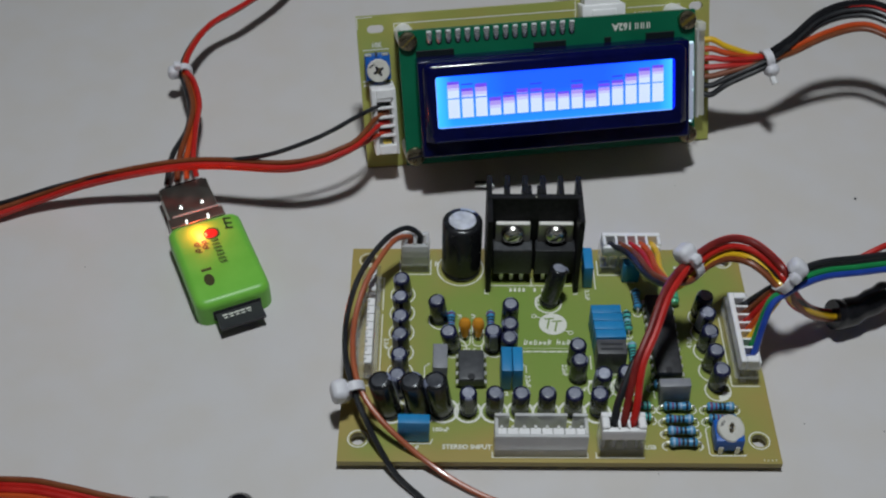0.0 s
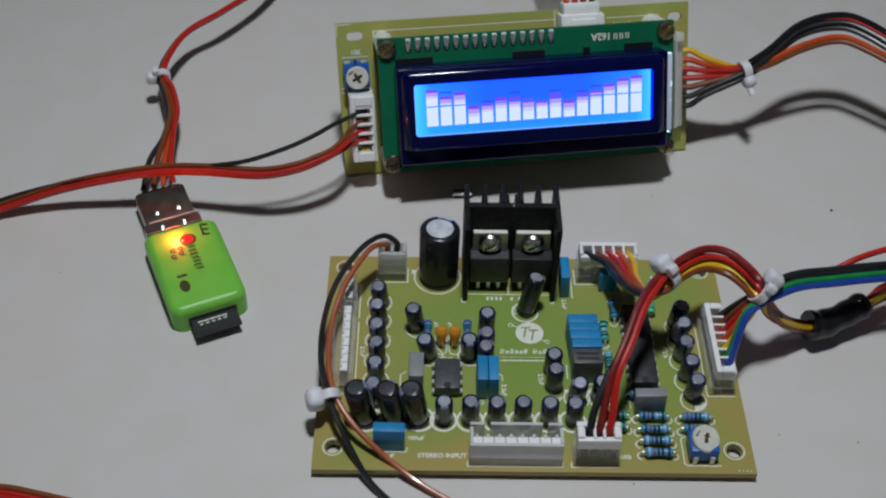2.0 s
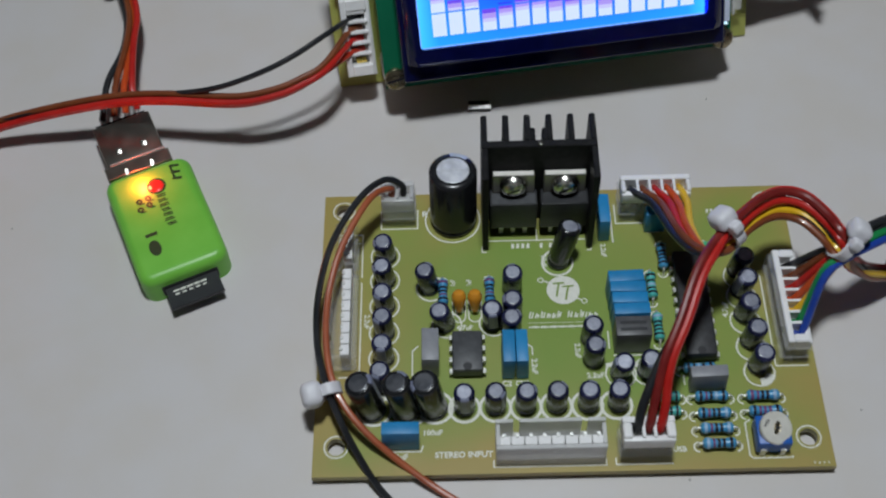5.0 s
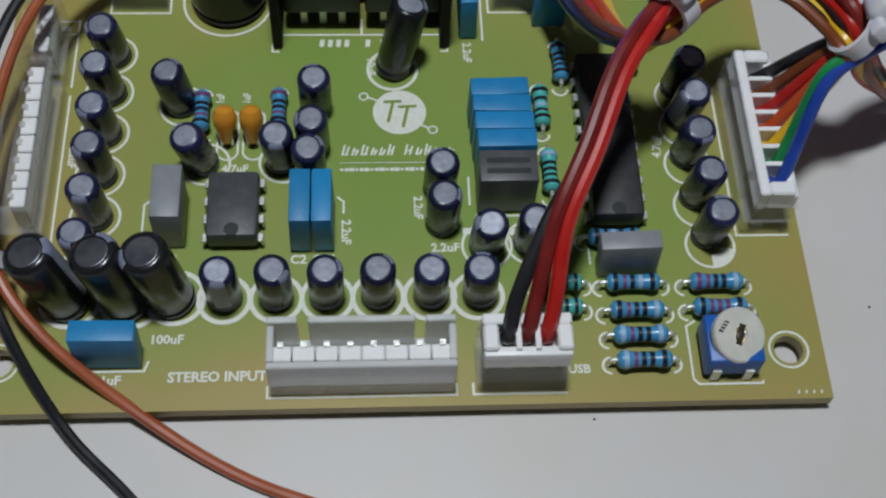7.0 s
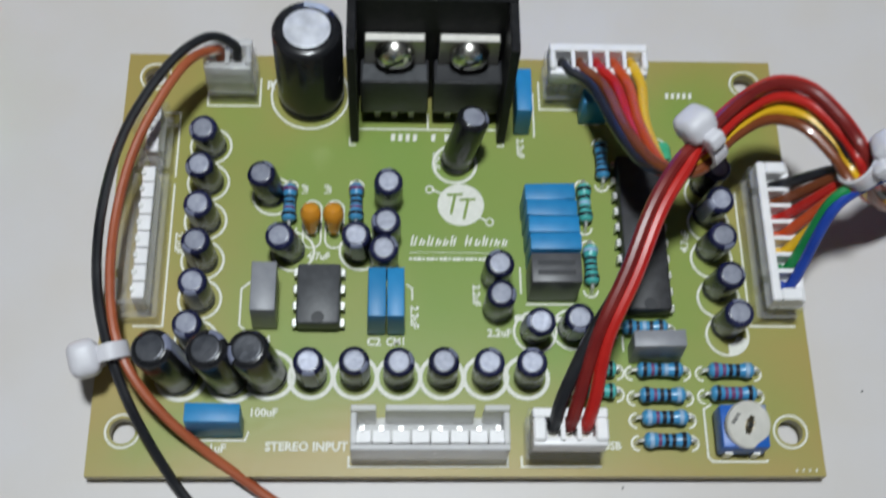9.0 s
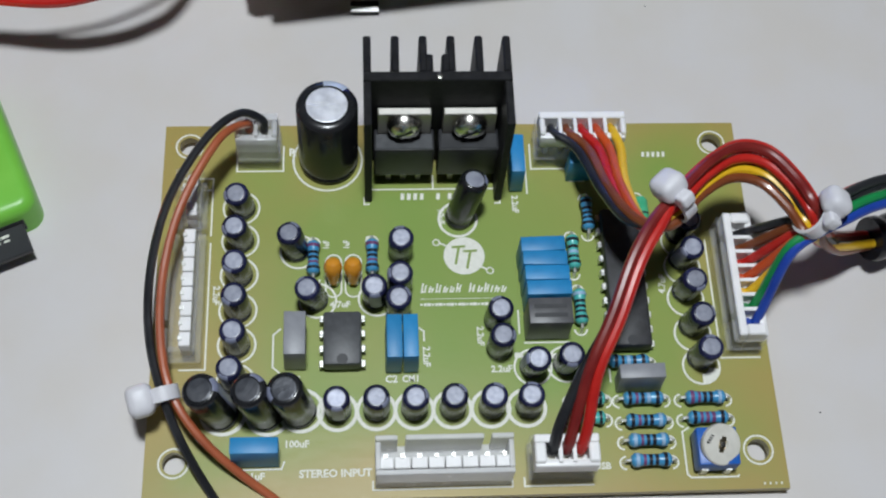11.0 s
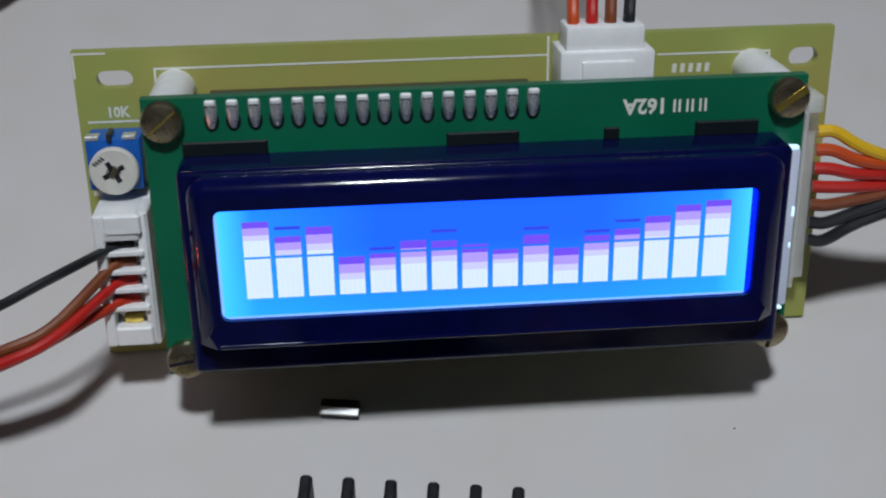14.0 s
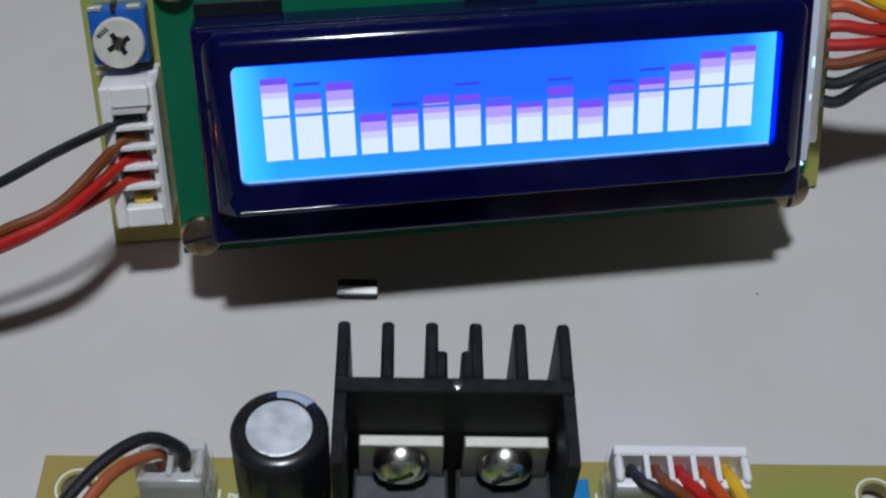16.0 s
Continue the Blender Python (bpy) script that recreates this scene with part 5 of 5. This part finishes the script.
for k in range(7):
    y = 5.6 - 1.35 * k
    line(bm, 0.35, y + 0.22, 2.0 - 0.3 * (k % 2), y + 0.22, 0.34, 7.6)
    line(bm, 0.55 - 0.2 * (k % 3), y - 0.28, 2.1, y - 0.28, 0.30, 7.6)
    line(bm, 1.2 + 0.4 * (k % 2), y - 0.2, 1.2 + 0.4 * (k % 2), y + 0.2, 0.28, 7.6)
for k in range(3):
    line(bm, 5.6 - 0.2 * k, 12.4 - 1.8 * k, 6.9 - 0.2 * k, 12.0 - 1.8 * k, 0.7, 7.6)
line(bm, 5.4, 12.4, 5.4, 8.6, 0.5, 7.604)
for x, y in ((-3.6, 5.8), (-3.9, 3.6), (-1.8, 4.2), (-1.6, 6.0)):
    ring(bm, x, y, 0.5, 0.5, 7.6, n=10)
    line(bm, x, y - 0.8, x + 0.9, y - 0.8, 0.3, 7.603)
lathe(bm, [(1.3, 7.61), (0, 7.61)], 20, Matrix.Translation((-4.0, -7.2, 0)) @ Matrix.Diagonal((1, 1.6, 1, 1)))
line(bm, -4.6, -3.6, -2.9, -3.6, 0.9, 7.602)
part("print", bm, M_INK, shell, m=UM, smooth=0)
lamp("indicator_light", "POINT", UM @ mm(-1.7, 9.9, 9.2), 0.0068, (1.0, 0.125, 0.045), 0.0012)

socket = thing("usb_socket", "plated metal socket on a wire bundle, card reader plugged in", "socket", UM @ mm(0, 21, 0))
bm = bmesh.new()
box(bm, -7.5, 5.8, 15.2, 31.2, 0.6, 6.6, bevel=0.5)
metal = part("shell", bm, M_SHELL, socket, "bright plated shell", UM)
part("flange", B(-8.2, 6.6, 14.9, 18.4, 0.3, 7.0, bevel=0.2, seg=1), M_SHELL, metal, m=UM)
part("fold", B(-6.6, 6.0, 18.6, 19.1, 6.5, 7.1, bevel=0.1, seg=1), M_TIN, metal, m=UM)
for x in (-2.9, 2.9):
    x -= 0.8
    part("spring", B(-0.7, 0.7, -0.8, 0.8, -0.3, 0.3, bevel=0.2), M_CHROME, metal, m=UM @ mm(x, 22.0, 6.7, 24, 0, -8))
    part("lug", B(-0.4, 0.4, -0.8, 0.8, -0.3, 0.25, bevel=0.1, seg=1), M_CHROME, metal, m=UM @ mm(x, 15.4, 7.2, 22, 0, -8))
part("insert", B(-6.6, 4.9, 31.1, 32.0, 1.4, 6.0), M_EPOXY, metal, m=UM)
UW = [(-48.3, 96.5, 10.0), (-47.5, 106.1, 11.0), (-47.9, 116.0, 11.0), (-51.0, 126.3, 11.0), (-53.7, 133.0, 11.0), (-53.1, 141.2, 12.0), (-48.5, 152.8, 13.0), (-38.3, 163.0, 14.0), (-26, 185, 12), (-16, 230, 8), (-10, 300, 5)]
for k, col in enumerate(("black", "brown", "orange", "red")):
    pin = UM @ Vector(((-5.0 + 2.8 * k) / 1000, 0.0318, 0.0052)) * 1000
    part("terminal", tube(bmesh.new(), [tuple(pin - Vector((0, 0.5, 0))), tuple(pin + Vector((-0.6, 2.2, 0.4)))], 0.5, 8, 2), M_TIN, socket)
    d = Vector(((k - 1.5) * 0.9, 0.2 * k, (k % 2) * 1.2 - 0.5))
    first = Vector(UW[0]) + Vector(((k - 1.5) * 2.0, -0.6 * k, 0))
    wire("wire", col, [tuple(pin + Vector((-0.4, 1.6, 0.3))), tuple(first)] + offset(UW[1:4], d) + offset(UW[4:], Vector(((k - 1.5) * 0.55, (1.5 - k) * 0.35, (-0.9, -0.7, 0.5, 0.9)[k])), ), R, socket)
cable_tie(socket, (-53.4, 132.0, 11.2), (-0.2, 0.95, 0.05), 2.0, (-0.95, 0.0, 0.1), 3.8)

# ---- small board and its wires at the table's near side ----
aux = thing("small_module", "small green circuit module with red wires and a black knob", "circuit module", mm(-27, -14, TZ))
part("board", B(-40.6, -28.6, -24.0, -9.9, TZ + 1.2, TZ + 2.8), M_LCDPCB, aux, "dark green board")
part("metal_can", B(-39.9, -35.6, -14.0, -10.4, TZ + 2.8, TZ + 5.0, bevel=0.3), M_TIN, aux)
for k in range(4):
    part("pin", B(-34.0 + 1.5 * k, -33.4 + 1.5 * k, -11.8, -10.2, TZ + 2.6, TZ + 3.4), M_TIN, aux)
part("connector", B(-34.4, -29.0, -15.0, -12.0, TZ + 2.8, TZ + 5.5, bevel=0.2), M_EPOXY, aux)
part("standoff", B(-38, -30, -22, -13, TZ, TZ + 1.2), M_EPOXY, aux)
part("knob", lathe(bmesh.new(), [(0, 0), (4.0, 0), (4.2, 0.6), (3.9, 5.0), (3.2, 7.4), (2.0, 8.6), (0, 9.0)], 28), M_SHRINK, aux, "matt black knob", mm(-19.6, -14.2, TZ))
for k, (col, dy, dz) in enumerate((("brown", 1.0, 1.2), ("red", 0, 0.2), ("red", -1.4, 0.6), ("orange", -2.6, -0.3), ("maroon", -0.7, -1.0))):
    wire("wire", col, offset([(-38.5, -13.6, 4.8), (-42.5, -12.8, 5.4), (-49.0, -11.8, 6.0), (-58.0, -9.8, 6.4), (-68, -8.2, 6.6), (-85, -8.0, 5.0), (-115, -14, 3.2)], (0, dy, dz * 0.6)), R, aux)
